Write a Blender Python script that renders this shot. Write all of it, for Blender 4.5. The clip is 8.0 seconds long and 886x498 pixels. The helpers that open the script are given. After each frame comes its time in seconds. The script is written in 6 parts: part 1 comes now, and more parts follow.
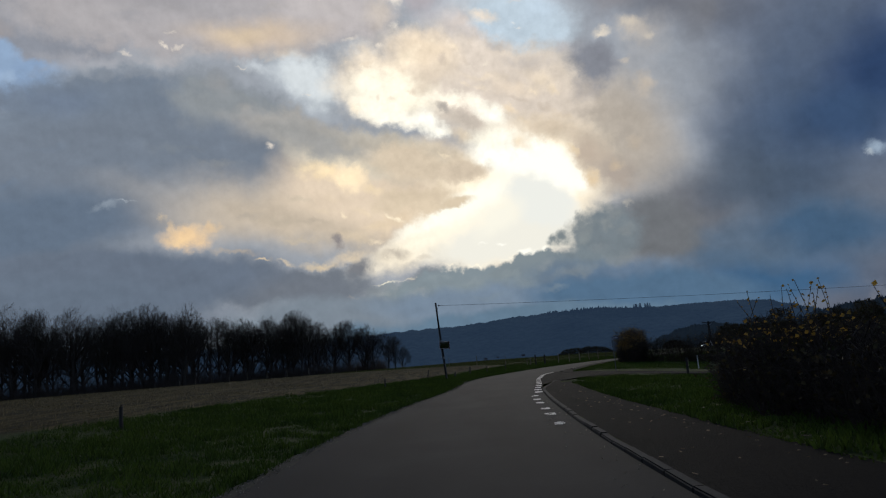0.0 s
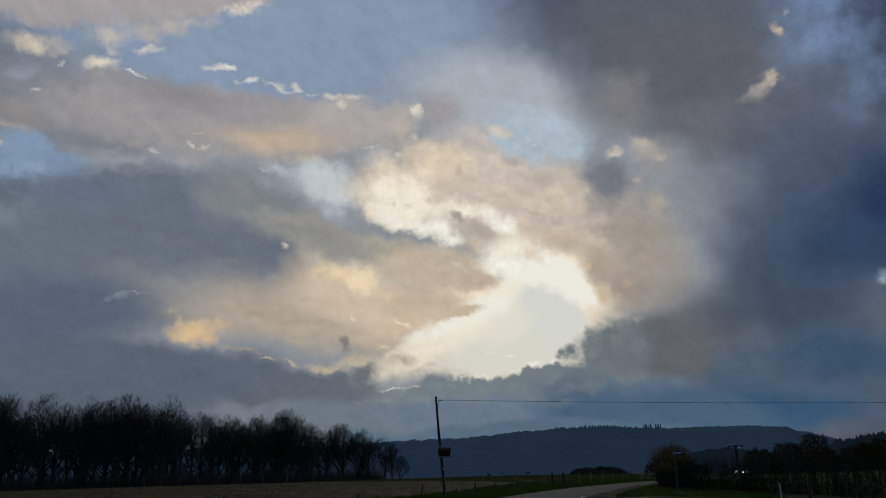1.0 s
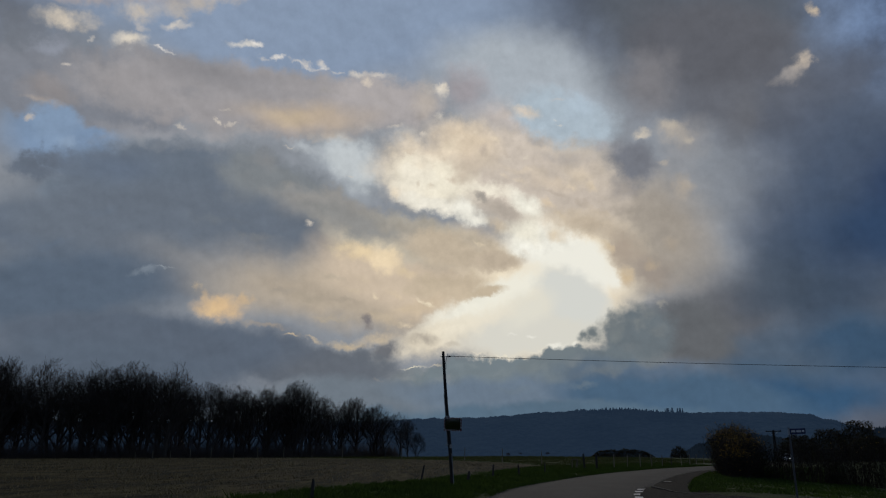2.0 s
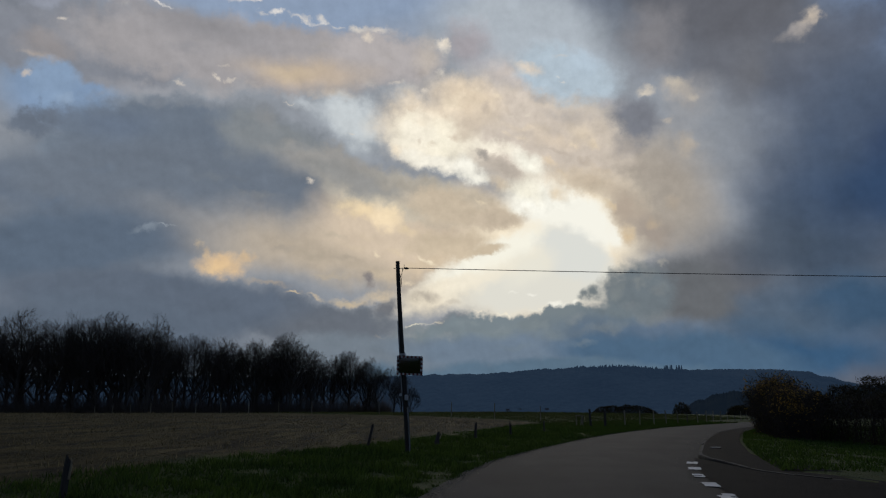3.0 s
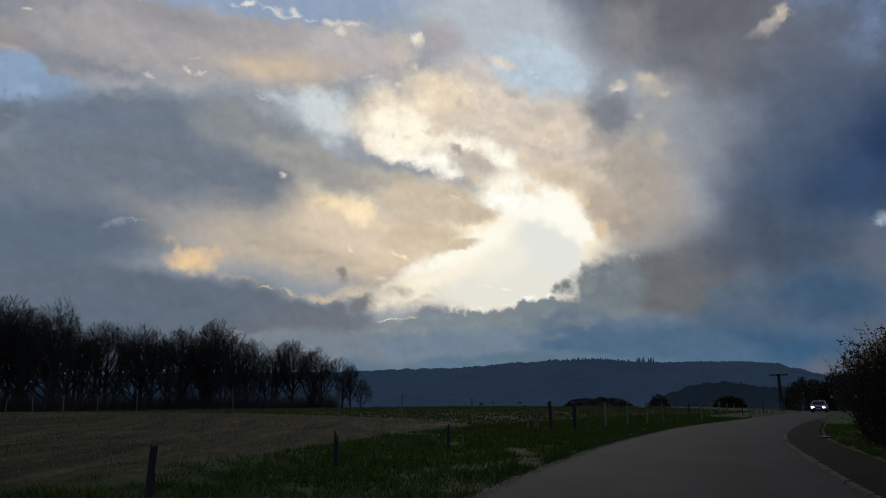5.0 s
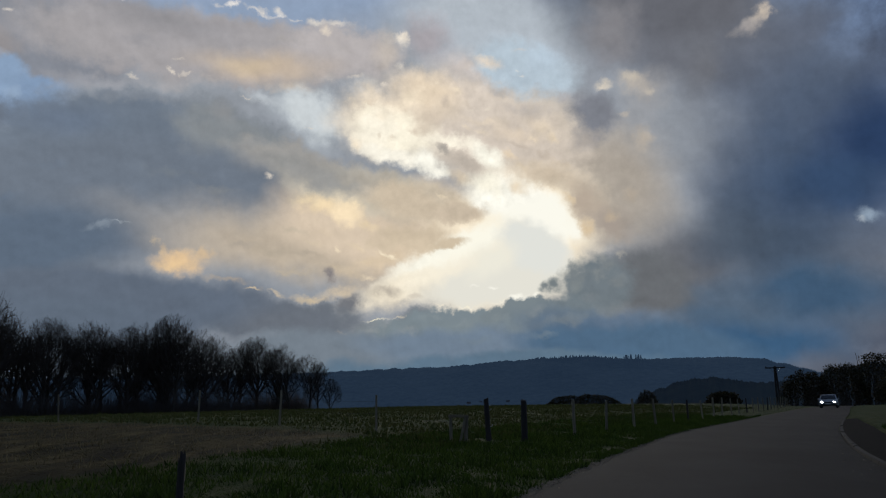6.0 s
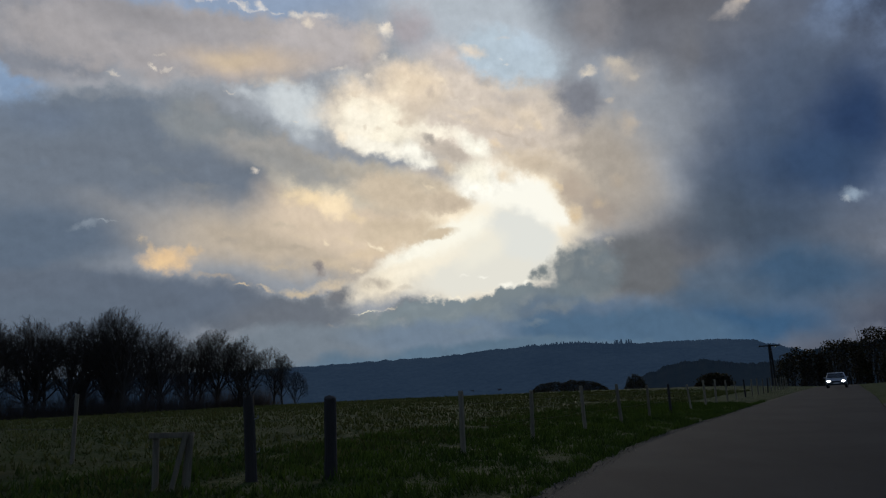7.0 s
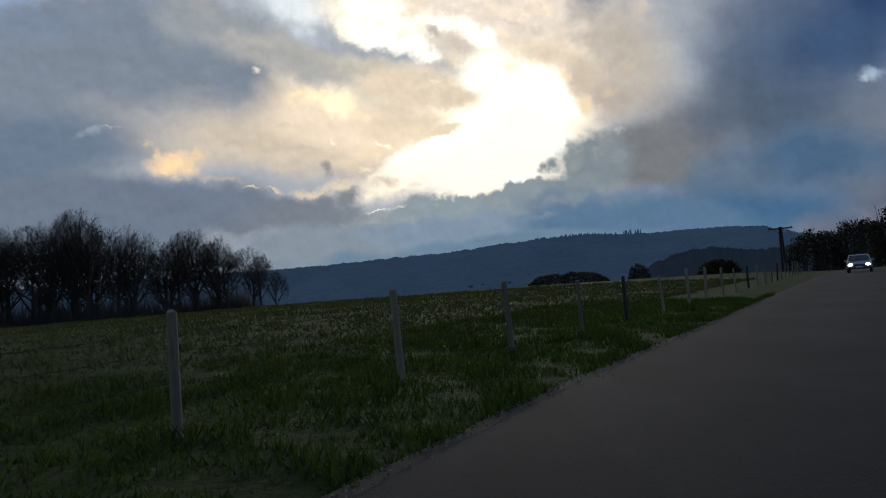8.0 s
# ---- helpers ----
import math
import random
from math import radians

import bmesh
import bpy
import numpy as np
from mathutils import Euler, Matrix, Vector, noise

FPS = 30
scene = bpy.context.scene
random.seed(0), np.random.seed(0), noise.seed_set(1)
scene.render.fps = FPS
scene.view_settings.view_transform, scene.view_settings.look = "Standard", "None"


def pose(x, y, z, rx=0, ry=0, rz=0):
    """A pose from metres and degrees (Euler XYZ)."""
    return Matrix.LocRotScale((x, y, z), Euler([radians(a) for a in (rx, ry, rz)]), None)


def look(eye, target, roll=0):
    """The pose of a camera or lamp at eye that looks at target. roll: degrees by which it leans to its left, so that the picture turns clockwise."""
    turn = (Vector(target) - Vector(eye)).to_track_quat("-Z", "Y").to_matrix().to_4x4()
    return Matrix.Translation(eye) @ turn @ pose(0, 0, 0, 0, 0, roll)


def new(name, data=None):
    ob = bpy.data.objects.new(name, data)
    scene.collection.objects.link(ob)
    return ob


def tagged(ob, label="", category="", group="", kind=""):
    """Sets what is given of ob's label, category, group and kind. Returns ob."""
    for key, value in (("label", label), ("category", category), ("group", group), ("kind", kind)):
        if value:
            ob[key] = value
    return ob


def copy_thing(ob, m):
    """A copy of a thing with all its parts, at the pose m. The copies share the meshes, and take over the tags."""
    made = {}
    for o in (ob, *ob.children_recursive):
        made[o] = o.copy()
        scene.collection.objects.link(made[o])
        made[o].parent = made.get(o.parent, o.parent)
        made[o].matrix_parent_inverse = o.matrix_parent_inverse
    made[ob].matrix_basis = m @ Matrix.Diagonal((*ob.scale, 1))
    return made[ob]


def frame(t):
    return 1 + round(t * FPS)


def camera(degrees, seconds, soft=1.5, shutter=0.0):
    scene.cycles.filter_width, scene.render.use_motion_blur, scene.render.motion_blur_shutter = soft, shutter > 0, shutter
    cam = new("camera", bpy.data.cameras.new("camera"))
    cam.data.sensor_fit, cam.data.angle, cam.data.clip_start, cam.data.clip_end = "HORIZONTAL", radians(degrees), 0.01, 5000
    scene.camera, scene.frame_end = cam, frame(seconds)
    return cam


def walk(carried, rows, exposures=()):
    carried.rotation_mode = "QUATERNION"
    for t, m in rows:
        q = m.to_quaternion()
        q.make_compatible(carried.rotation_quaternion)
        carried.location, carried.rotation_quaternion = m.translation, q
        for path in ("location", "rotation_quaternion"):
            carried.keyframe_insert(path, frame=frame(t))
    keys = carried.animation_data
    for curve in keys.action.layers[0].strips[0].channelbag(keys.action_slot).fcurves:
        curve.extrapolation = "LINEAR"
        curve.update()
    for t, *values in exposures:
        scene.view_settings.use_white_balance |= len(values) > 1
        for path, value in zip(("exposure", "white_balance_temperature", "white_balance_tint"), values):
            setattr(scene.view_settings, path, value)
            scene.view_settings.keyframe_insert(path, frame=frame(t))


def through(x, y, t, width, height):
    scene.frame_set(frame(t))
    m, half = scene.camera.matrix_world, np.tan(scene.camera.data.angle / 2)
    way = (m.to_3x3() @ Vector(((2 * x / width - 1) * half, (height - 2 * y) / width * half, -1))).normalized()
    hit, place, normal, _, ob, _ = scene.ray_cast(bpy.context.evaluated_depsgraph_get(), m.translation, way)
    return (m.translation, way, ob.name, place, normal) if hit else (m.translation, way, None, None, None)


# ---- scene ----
# ---------------------------------------------------------------- camera
cam = camera(62.45, 8.0, soft=1.2)
PATH = [
    (0.0, 0.000, 0.000, 1.353, -0.000, 8.880, 4.602),
    (0.5, 0.094, 5.838, 1.331, -0.143, 14.317, 4.126),
    (1.0, 0.184, 11.700, 1.323, 0.106, 17.303, 1.617),
    (1.2, 0.216, 14.054, 1.332, 0.257, 17.254, 1.387),
    (2.3, 1.026, 26.731, 1.387, 1.822, 14.807, -0.048),
    (3.0, 1.925, 34.621, 1.359, 1.636, 12.474, 0.000),
    (3.5, 2.732, 40.108, 1.357, 1.429, 11.550, 0.015),
    (4.0, 3.725, 45.612, 1.352, 0.898, 11.526, 0.156),
    (4.5, 4.931, 51.396, 1.349, 0.406, 11.550, 0.237),
    (4.7, 5.473, 53.735, 1.354, 0.135, 11.817, 0.299),
    (5.8, 8.965, 66.953, 1.338, -1.233, 12.182, 1.164),
    (6.1, 10.139, 70.458, 1.342, -1.191, 11.880, 1.343),
    (6.5, 11.848, 75.134, 1.352, -1.558, 11.787, 2.258),
    (7.0, 14.254, 80.992, 1.360, -1.736, 11.217, 2.921),
    (7.5, 16.822, 86.842, 1.347, -0.769, 7.345, 3.131),
    (8.0, 19.610, 92.438, 1.332, -0.781, 3.167, 4.612),
]
EXPOSURES = [(0.0, 0.5), (0.5, 0.25), (1.0, 0.08), (2.5, 0.12), (3.5, 0.32), (4.5, 0.34), (6.0, 0.3), (7.0, 0.3), (7.5, 0.5), (8.0, 0.75)]
walk(cam, [(t, pose(x, y, z, 90 + pitch, roll, yaw)) for t, x, y, z, yaw, pitch, roll in PATH], EXPOSURES)

# ---------------------------------------------------------------- sky and sun
SUN_AZ, SUN_EL = 7.0, 14.5      # degrees: to the right of north (+y), above the horizon
SKY = 0.1

world = bpy.data.worlds.new("world")
scene.world = world
world.use_nodes = True
wt = world.node_tree
wt.nodes.clear()


def lin(c):
    """Linear colour from 0 to 255 display values."""
    return [((v / 255 + 0.055) / 1.055) ** 2.4 if v > 10 else v / 255 / 12.92 for v in c]


def wnode(kind, **settings):
    n = wt.nodes.new(kind)
    for key, value in settings.items():
        if key == "operation":
            n.operation = value
        elif key == "blend_type":
            n.blend_type = value
        elif key == "interpolation_type":
            n.interpolation_type = value
        elif key == "vector_type":
            n.vector_type = value
    return n


def wmath(op, a, b=None):
    n = wnode("ShaderNodeMath", operation=op)
    for i, v in enumerate((a, b)):
        if v is None:
            continue
        if isinstance(v, (int, float)):
            n.inputs[i].default_value = v
        else:
            wt.links.new(v, n.inputs[i])
    return n.outputs[0]


def wvec(op, a, b=None, scale=None):
    n = wnode("ShaderNodeVectorMath", operation=op)
    for i, v in enumerate((a, b)):
        if v is None:
            continue
        if isinstance(v, (tuple, list)):
            n.inputs[i].default_value = v
        else:
            wt.links.new(v, n.inputs[i])
    if scale is not None:
        n.inputs["Scale"].default_value = scale
    return n.outputs["Value"] if op == "LENGTH" else n.outputs[0]


def wnoise(vector, scale, detail, rough=0.55):
    n = wnode("ShaderNodeTexNoise")
    n.inputs["Scale"].default_value, n.inputs["Detail"].default_value, n.inputs["Roughness"].default_value = scale, detail, rough
    wt.links.new(vector, n.inputs["Vector"])
    return n


def wmix(mode, factor, a, b):
    n = wt.nodes.new("ShaderNodeMix")
    n.data_type, n.blend_type = "RGBA", mode
    for i, v in ((0, factor), (6, a), (7, b)):
        if isinstance(v, (int, float)):
            n.inputs[i].default_value = v
        elif isinstance(v, (tuple, list)):
            n.inputs[i].default_value = (*v, 1)
        else:
            wt.links.new(v, n.inputs[i])
    return n.outputs[2]


def wrange(value, a, b, c=0.0, d=1.0, smooth=True):
    n = wt.nodes.new("ShaderNodeMapRange")
    n.interpolation_type = "SMOOTHSTEP" if smooth else "LINEAR"
    for i, v in enumerate((value, a, b, c, d)):
        if isinstance(v, (int, float)):
            n.inputs[i].default_value = v
        else:
            wt.links.new(v, n.inputs[i])
    return n.outputs[0]


coords = wt.nodes.new("ShaderNodeTexCoord")
heading = wvec("NORMALIZE", coords.outputs["Generated"])
split = wt.nodes.new("ShaderNodeSeparateXYZ")
wt.links.new(heading, split.inputs[0])
azimuth = wmath("MULTIPLY", wmath("ARCTAN2", split.outputs[0], split.outputs[1]), 57.29578)
height = wmath("MULTIPLY", wmath("ARCSINE", split.outputs[2]), 57.29578)
join = wt.nodes.new("ShaderNodeCombineXYZ")
wt.links.new(azimuth, join.inputs[0])
wt.links.new(height, join.inputs[1])
dome = join.outputs[0]

# ways of fraying a cloud's edge: wide drifts, billows, fine wisps, and heaped round heads
drift = wvec("SUBTRACT", wnoise(heading, 5.5, 5, 0.5).outputs["Color"], (0.5, 0.5, 0.5))
puff = wvec("SUBTRACT", wnoise(heading, 17, 6, 0.58).outputs["Color"], (0.5, 0.5, 0.5))
wisp = wvec("SUBTRACT", wnoise(heading, 52, 6, 0.6).outputs["Color"], (0.5, 0.5, 0.5))


def heads(vector, scale, detail):
    """Rounded heaps of several sizes: low in the middle of each, high in the creases between them."""
    n = wt.nodes.new("ShaderNodeTexVoronoi")
    n.feature, n.normalize = "F1", True
    for key, value in (("Scale", scale), ("Detail", detail), ("Roughness", 0.55), ("Lacunarity", 2.2)):
        n.inputs[key].default_value = value
    wt.links.new(vector, n.inputs["Vector"])
    return n.outputs["Distance"]


curled = wvec("ADD", heading, wvec("SCALE", puff, scale=0.02))
heap = heads(curled, 42, 3)
lift = wt.nodes.new("ShaderNodeCombineXYZ")
wt.links.new(heap, lift.inputs[2])
heap_height = lift.outputs[0]


def warped(amount_drift, amount_puff, amount_wisp):
    a = wvec("ADD", wvec("SCALE", puff, scale=amount_puff), wvec("SCALE", drift, scale=amount_drift))
    flat = wvec("MULTIPLY", wvec("ADD", a, wvec("SCALE", wisp, scale=amount_wisp)), (1, 1, 0))
    return wvec("ADD", wvec("ADD", dome, flat), heap_height)


FIELDS = {"soft": warped(5.0, 1.6, 0.3), "bank": warped(2.2, 3.4, 0.9), "crisp": warped(1.0, 2.6, 1.5), "fine": warped(0.3, 1.2, 1.5)}
FIELDS["puff"] = FIELDS["fine"]
HEAPED = {"soft": 0.2, "bank": 0.8, "crisp": 1.0, "fine": 0.4, "puff": 1.8}

# the clear sky between the clouds
clear = wt.nodes.new("ShaderNodeTexSky")
clear.sky_type, clear.sun_disc = "NISHITA", False
clear.sun_elevation, clear.sun_rotation = radians(SUN_EL), radians(SUN_AZ)
clear.air_density, clear.dust_density, clear.ozone_density = 1.0, 1.2, 1.5
sky = wmix("MIX", 0.8, clear.outputs[0], [v / SKY for v in lin((118, 148, 192))])

# heavy overcast that closes the sky all round
veil = wrange(wnoise(heading, 3.2, 8, 0.6).outputs["Fac"], 0.30, 0.55)
sky = wmix("MIX", veil, sky, [v / SKY for v in lin((54, 62, 80))])


cloud_count = 0


def bank_of_cloud():
    """One layer of cloud as a group: an oval in the sky with a frayed edge, laid over what is behind it."""
    g = bpy.data.node_groups.new("bank_of_cloud", "ShaderNodeTree")
    for name, kind in (("Field", "Vector"), ("Behind", "Color"), ("Middle", "Vector"), ("Turn", "Vector"), ("Size", "Vector"), ("Outer", "Float"), ("Core", "Float"), ("Cover", "Float"), ("Colour", "Color")):
        g.interface.new_socket(name, in_out="INPUT", socket_type="NodeSocket" + kind)
    g.interface.new_socket("Sky", in_out="OUTPUT", socket_type="NodeSocketColor")
    a, z = g.nodes.new("NodeGroupInput"), g.nodes.new("NodeGroupOutput")
    place_in, far, edge, over = (g.nodes.new(k) for k in ("ShaderNodeMapping", "ShaderNodeVectorMath", "ShaderNodeMapRange", "ShaderNodeMix"))
    place_in.vector_type, far.operation, edge.interpolation_type, over.data_type = "TEXTURE", "LENGTH", "SMOOTHSTEP", "RGBA"
    for source, target in ((0, place_in.inputs[0]), (2, place_in.inputs[1]), (3, place_in.inputs[2]), (4, place_in.inputs[3]), (5, edge.inputs[1]), (6, edge.inputs[2]), (7, edge.inputs[4]), (1, over.inputs[6]), (8, over.inputs[7])):
        g.links.new(a.outputs[source], target)
    g.links.new(place_in.outputs[0], far.inputs[0])
    g.links.new(far.outputs["Value"], edge.inputs[0])
    g.links.new(edge.outputs[0], over.inputs[0])
    g.links.new(over.outputs[2], z.inputs[0])
    return g


CLOUD = bank_of_cloud()


def cloud(az, el, wide, high, turn, colour, cover=1.0, core=0.35, field="soft"):
    """A bank of cloud in the sky: middle and half-sizes in degrees, display colour, how dense, how wide its solid core."""
    global sky, cloud_count
    cloud_count += 1
    if cloud_count % 10 == 0:      # works the layers off in order
        for key in FIELDS:
            FIELDS[key] = wvec("ADD", FIELDS[key], wvec("SCALE", sky, scale=1e-6))
    n = wt.nodes.new("ShaderNodeGroup")
    n.node_tree = CLOUD
    wt.links.new(FIELDS[field], n.inputs[0])
    wt.links.new(sky, n.inputs[1])
    n.inputs[2].default_value, n.inputs[3].default_value = (az, el, 0), (0, 0, radians(turn))
    n.inputs[4].default_value = (wide, high, 1 / math.sqrt(2 * min(HEAPED[field] / high, 1.6)))
    n.inputs[5].default_value, n.inputs[6].default_value, n.inputs[7].default_value = 1.0, core, cover
    n.inputs[8].default_value = (*[v / SKY for v in lin(colour)], 1)
    sky = n.outputs[0]


# clear blue above and the grey that hangs under it
cloud(-4.2, 16.4, 48.4, 22.5, -6, (135, 140, 147), 0.95, 0.56, "soft")
cloud(-15.0, 33.8, 30.0, 7.9, -0, (129, 145, 168), 1, 0.51, "soft")
cloud(5.3, 28.6, 10.7, 5.1, -5, (161, 169, 177), 1, 0.36, "soft")
cloud(-31.3, 22.0, 5.6, 4.0, 10, (119, 140, 167), 1, 0.46, "soft")
cloud(-9.4, 22.3, 4.8, 2.8, -17, (172, 180, 186), 0.7, 0.16, "soft")
# high deck at the top, sunlit below
cloud(-29.2, 34.2, 20.1, 3.3, 11, (157, 152, 154), 1, 0.76, "bank")
cloud(-32.9, 34.4, 7.5, 2.1, 16, (137, 136, 142), 0.8, 0.16, "soft")
cloud(-32.1, 29.6, 3.2, 1.1, 10, (202, 191, 175), 1, 0.12, "crisp")
cloud(-27.3, 31.0, 2.7, 1.0, 4, (192, 182, 169), 1, 0.12, "crisp")
cloud(-22.6, 32.4, 5.5, 0.8, 13, (175, 168, 161), 0.9, 0.26, "bank")
cloud(-16.8, 34.7, 3.2, 0.7, 21, (218, 208, 190), 0.95, 0.12, "crisp")
cloud(-27.3, 29.0, 1.8, 1.0, 13, (214, 205, 190), 1, 0.24, "fine")
cloud(-27.0, 28.4, 1.7, 0.7, 10, (147, 148, 154), 0.9, 0.18, "fine")
cloud(-26.7, 27.8, 2.1, 0.5, 13, (179, 172, 165), 0.8, 0.06, "fine")
cloud(-24.0, 30.8, 1.8, 0.5, 18, (212, 203, 190), 0.95, 0.12, "fine")
cloud(-26.6, 30.2, 1.0, 0.4, -13, (183, 178, 173), 0.8, 0.12, "fine")
cloud(-32.9, 27.5, 2.3, 1.1, 23, (137, 142, 154), 0.9, 0.36, "bank")
# the long upper bank
cloud(-29.1, 25.3, 10.6, 3.0, 6, (121, 125, 134), 1, 0.78, "bank")
cloud(-17.3, 26.5, 17.2, 3.2, 1, (149, 146, 148), 1, 0.66, "crisp")
cloud(-6.7, 26.9, 6.7, 2.6, -4, (165, 160, 160), 1, 0.55, "crisp")
cloud(-21.3, 28.0, 8.0, 1.7, 4, (134, 133, 137), 0.8, 0.16, "soft")
cloud(-2.9, 27.1, 1.8, 2.4, -8, (177, 168, 159), 0.8, 0.06, "fine")
cloud(-13.3, 25.6, 7.7, 1.8, -0, (180, 165, 149), 1, 0.16, "soft")
cloud(-15.0, 25.7, 3.6, 1.0, 1, (187, 170, 146), 0.8, 0.06, "soft")
cloud(-10.8, 24.1, 2.8, 0.7, -2, (187, 174, 159), 0.8, 0.06, "fine")
cloud(-32.4, 24.9, 3.3, 1.4, 6, (137, 133, 134), 0.9, 0.26, "bank")
cloud(-33.0, 24.1, 2.1, 0.6, 5, (172, 160, 149), 0.7, 0.06, "bank")
cloud(-25.0, 23.2, 6.2, 1.0, 3, (145, 146, 152), 0.8, 0.16, "bank")
cloud(-18.8, 23.7, 3.9, 1.0, 1, (159, 156, 157), 0.8, 0.16, "bank")
# blue holes on the left
cloud(-31.7, 22.6, 2.4, 2.0, 17, (125, 146, 172), 1, 0.55, "crisp")
cloud(-30.8, 21.3, 1.0, 0.7, 16, (132, 151, 174), 0.9, 0.18, "fine")
cloud(-30.9, 18.2, 2.0, 1.6, 30, (152, 169, 186), 1, 0.27, "crisp")
cloud(-33.4, 22.5, 0.5, 0.4, 13, (201, 185, 165), 0.9, 0.06, "fine")
# the broad grey bank on the left
cloud(-21.8, 19.0, 12.7, 4.3, 2, (99, 109, 122), 1, 0.7, "crisp")
cloud(-14.2, 19.3, 7.4, 3.2, -22, (121, 126, 130), 1, 0.61, "crisp")
cloud(-8.8, 17.6, 8.6, 2.7, -14, (144, 142, 139), 1, 0.66, "bank")
cloud(-32.5, 19.7, 3.0, 1.3, 19, (95, 104, 117), 1, 0.46, "crisp")
cloud(-32.0, 15.4, 6.5, 1.9, 8, (88, 101, 120), 1, 0.46, "soft")
cloud(-27.8, 20.3, 4.7, 1.9, 9, (96, 108, 125), 0.8, 0.16, "soft")
cloud(-21.6, 15.5, 18.3, 4.5, -1, (99, 108, 120), 1, 0.56, "soft")
cloud(-16.1, 12.9, 14.6, 3.4, -3, (140, 139, 139), 0.95, 0.26, "soft")
cloud(-29.5, 11.4, 12.3, 3.9, 5, (84, 97, 113), 1, 0.36, "soft")
cloud(-16.1, 22.0, 1.7, 1.3, -14, (126, 127, 129), 0.7, 0.0, "fine")
cloud(-13.8, 19.9, 2.0, 0.6, 11, (135, 137, 139), 0.7, 0.0, "fine")
cloud(-20.9, 22.3, 10.1, 0.6, 3, (121, 126, 133), 0.7, 0.06, "bank")
# the warm grey round the opening
cloud(-8.6, 11.5, 14.8, 3.5, -6, (171, 159, 143), 1, 0.31, "soft")
cloud(-3.3, 13.8, 10.9, 4.6, -5, (195, 179, 159), 1, 0.56, "soft")
cloud(-4.2, 16.4, 10.0, 2.6, -12, (178, 171, 156), 0.9, 0.46, "bank")
cloud(6.9, 20.6, 11.5, 6.3, -16, (192, 181, 167), 1, 0.46, "soft")
cloud(14.8, 16.3, 6.7, 6.3, -15, (152, 144, 134), 0.95, 0.26, "soft")
cloud(4.3, 25.8, 5.2, 2.1, -7, (175, 170, 169), 0.9, 0.26, "bank")
cloud(0.5, 28.2, 3.2, 2.5, -10, (154, 150, 155), 1, 0.24, "crisp")
cloud(-8.8, 18.1, 6.8, 1.7, -14, (135, 135, 134), 0.95, 0.36, "bank")
cloud(-4.2, 17.5, 4.1, 1.1, -11, (156, 150, 140), 0.9, 0.36, "bank")
# dark masses on the right
cloud(20.3, 31.6, 13.7, 9.0, -23, (86, 92, 101), 1, 0.41, "soft")
cloud(23.1, 25.9, 9.7, 5.5, -23, (97, 100, 108), 1, 0.41, "soft")
cloud(20.5, 29.8, 9.0, 4.0, -20, (90, 92, 99), 1, 0.46, "bank")
cloud(16.0, 27.7, 3.5, 3.5, -25, (121, 120, 124), 0.9, 0.21, "bank")
cloud(29.3, 18.6, 10.6, 10.6, -12, (72, 84, 103), 1, 0.18, "soft")
cloud(28.5, 14.0, 9.9, 6.9, -12, (63, 78, 100), 1, 0.21, "soft")
cloud(33.6, 17.0, 5.8, 6.8, -12, (39, 57, 87), 1, 0.16, "soft")
cloud(31.0, 14.4, 5.5, 3.0, -16, (46, 65, 92), 0.9, 0.16, "soft")
cloud(20.2, 10.4, 5.7, 4.5, -15, (89, 91, 97), 0.9, 0.26, "soft")
cloud(27.0, 10.2, 7.9, 3.2, -6, (60, 74, 92), 0.9, 0.16, "soft")
cloud(28.1, 7.0, 9.4, 3.1, -5, (57, 80, 104), 1, 0.26, "soft")
cloud(22.3, 6.9, 6.8, 2.5, -6, (77, 92, 109), 0.95, 0.36, "soft")
cloud(22.5, 23.6, 2.0, 4.2, -15, (101, 103, 109), 0.7, 0.06, "soft")
cloud(30.1, 25.6, 4.1, 1.9, 6, (83, 90, 104), 0.8, 0.16, "bank")
# blue between the high puffs
cloud(8.7, 25.7, 5.7, 2.3, -16, (165, 179, 190), 1, 0.51, "bank")
cloud(10.4, 26.3, 3.1, 1.6, -14, (165, 180, 193), 0.8, 0.06, "crisp")
cloud(-8.9, 22.3, 3.7, 2.3, -16, (185, 191, 194), 1, 0.46, "crisp")
cloud(-4.7, 24.4, 3.7, 0.8, -4, (152, 160, 170), 0.9, 0.12, "crisp")
cloud(-13.1, 23.3, 2.5, 0.7, -15, (177, 183, 188), 0.8, 0.12, "fine")
# sunlit heaps
cloud(3.7, 22.0, 9.7, 4.0, -14, (196, 185, 173), 1, 0.46, "crisp")
cloud(9.0, 19.7, 6.2, 3.4, -25, (188, 177, 165), 1, 0.24, "crisp")
cloud(-3.3, 21.9, 5.5, 3.6, -13, (218, 203, 181), 1, 0.27, "crisp")
cloud(0.5, 23.9, 4.1, 2.2, -17, (210, 194, 172), 1, 0.27, "fine")
cloud(-2.1, 20.9, 5.3, 2.6, -13, (230, 223, 204), 1, 0.27, "crisp")
cloud(-4.0, 21.4, 2.7, 2.5, 1, (230, 223, 206), 0.95, 0.24, "fine")
cloud(-1.0, 23.6, 1.5, 1.1, -0, (223, 209, 186), 0.9, 0.06, "fine")
cloud(0.2, 21.9, 1.8, 1.6, -29, (187, 173, 156), 0.8, 0.06, "fine")
cloud(2.2, 22.5, 2.6, 1.4, -20, (188, 176, 161), 0.7, 0.06, "fine")
cloud(-2.4, 19.3, 4.7, 1.0, -13, (230, 225, 211), 1, 0.24, "fine")
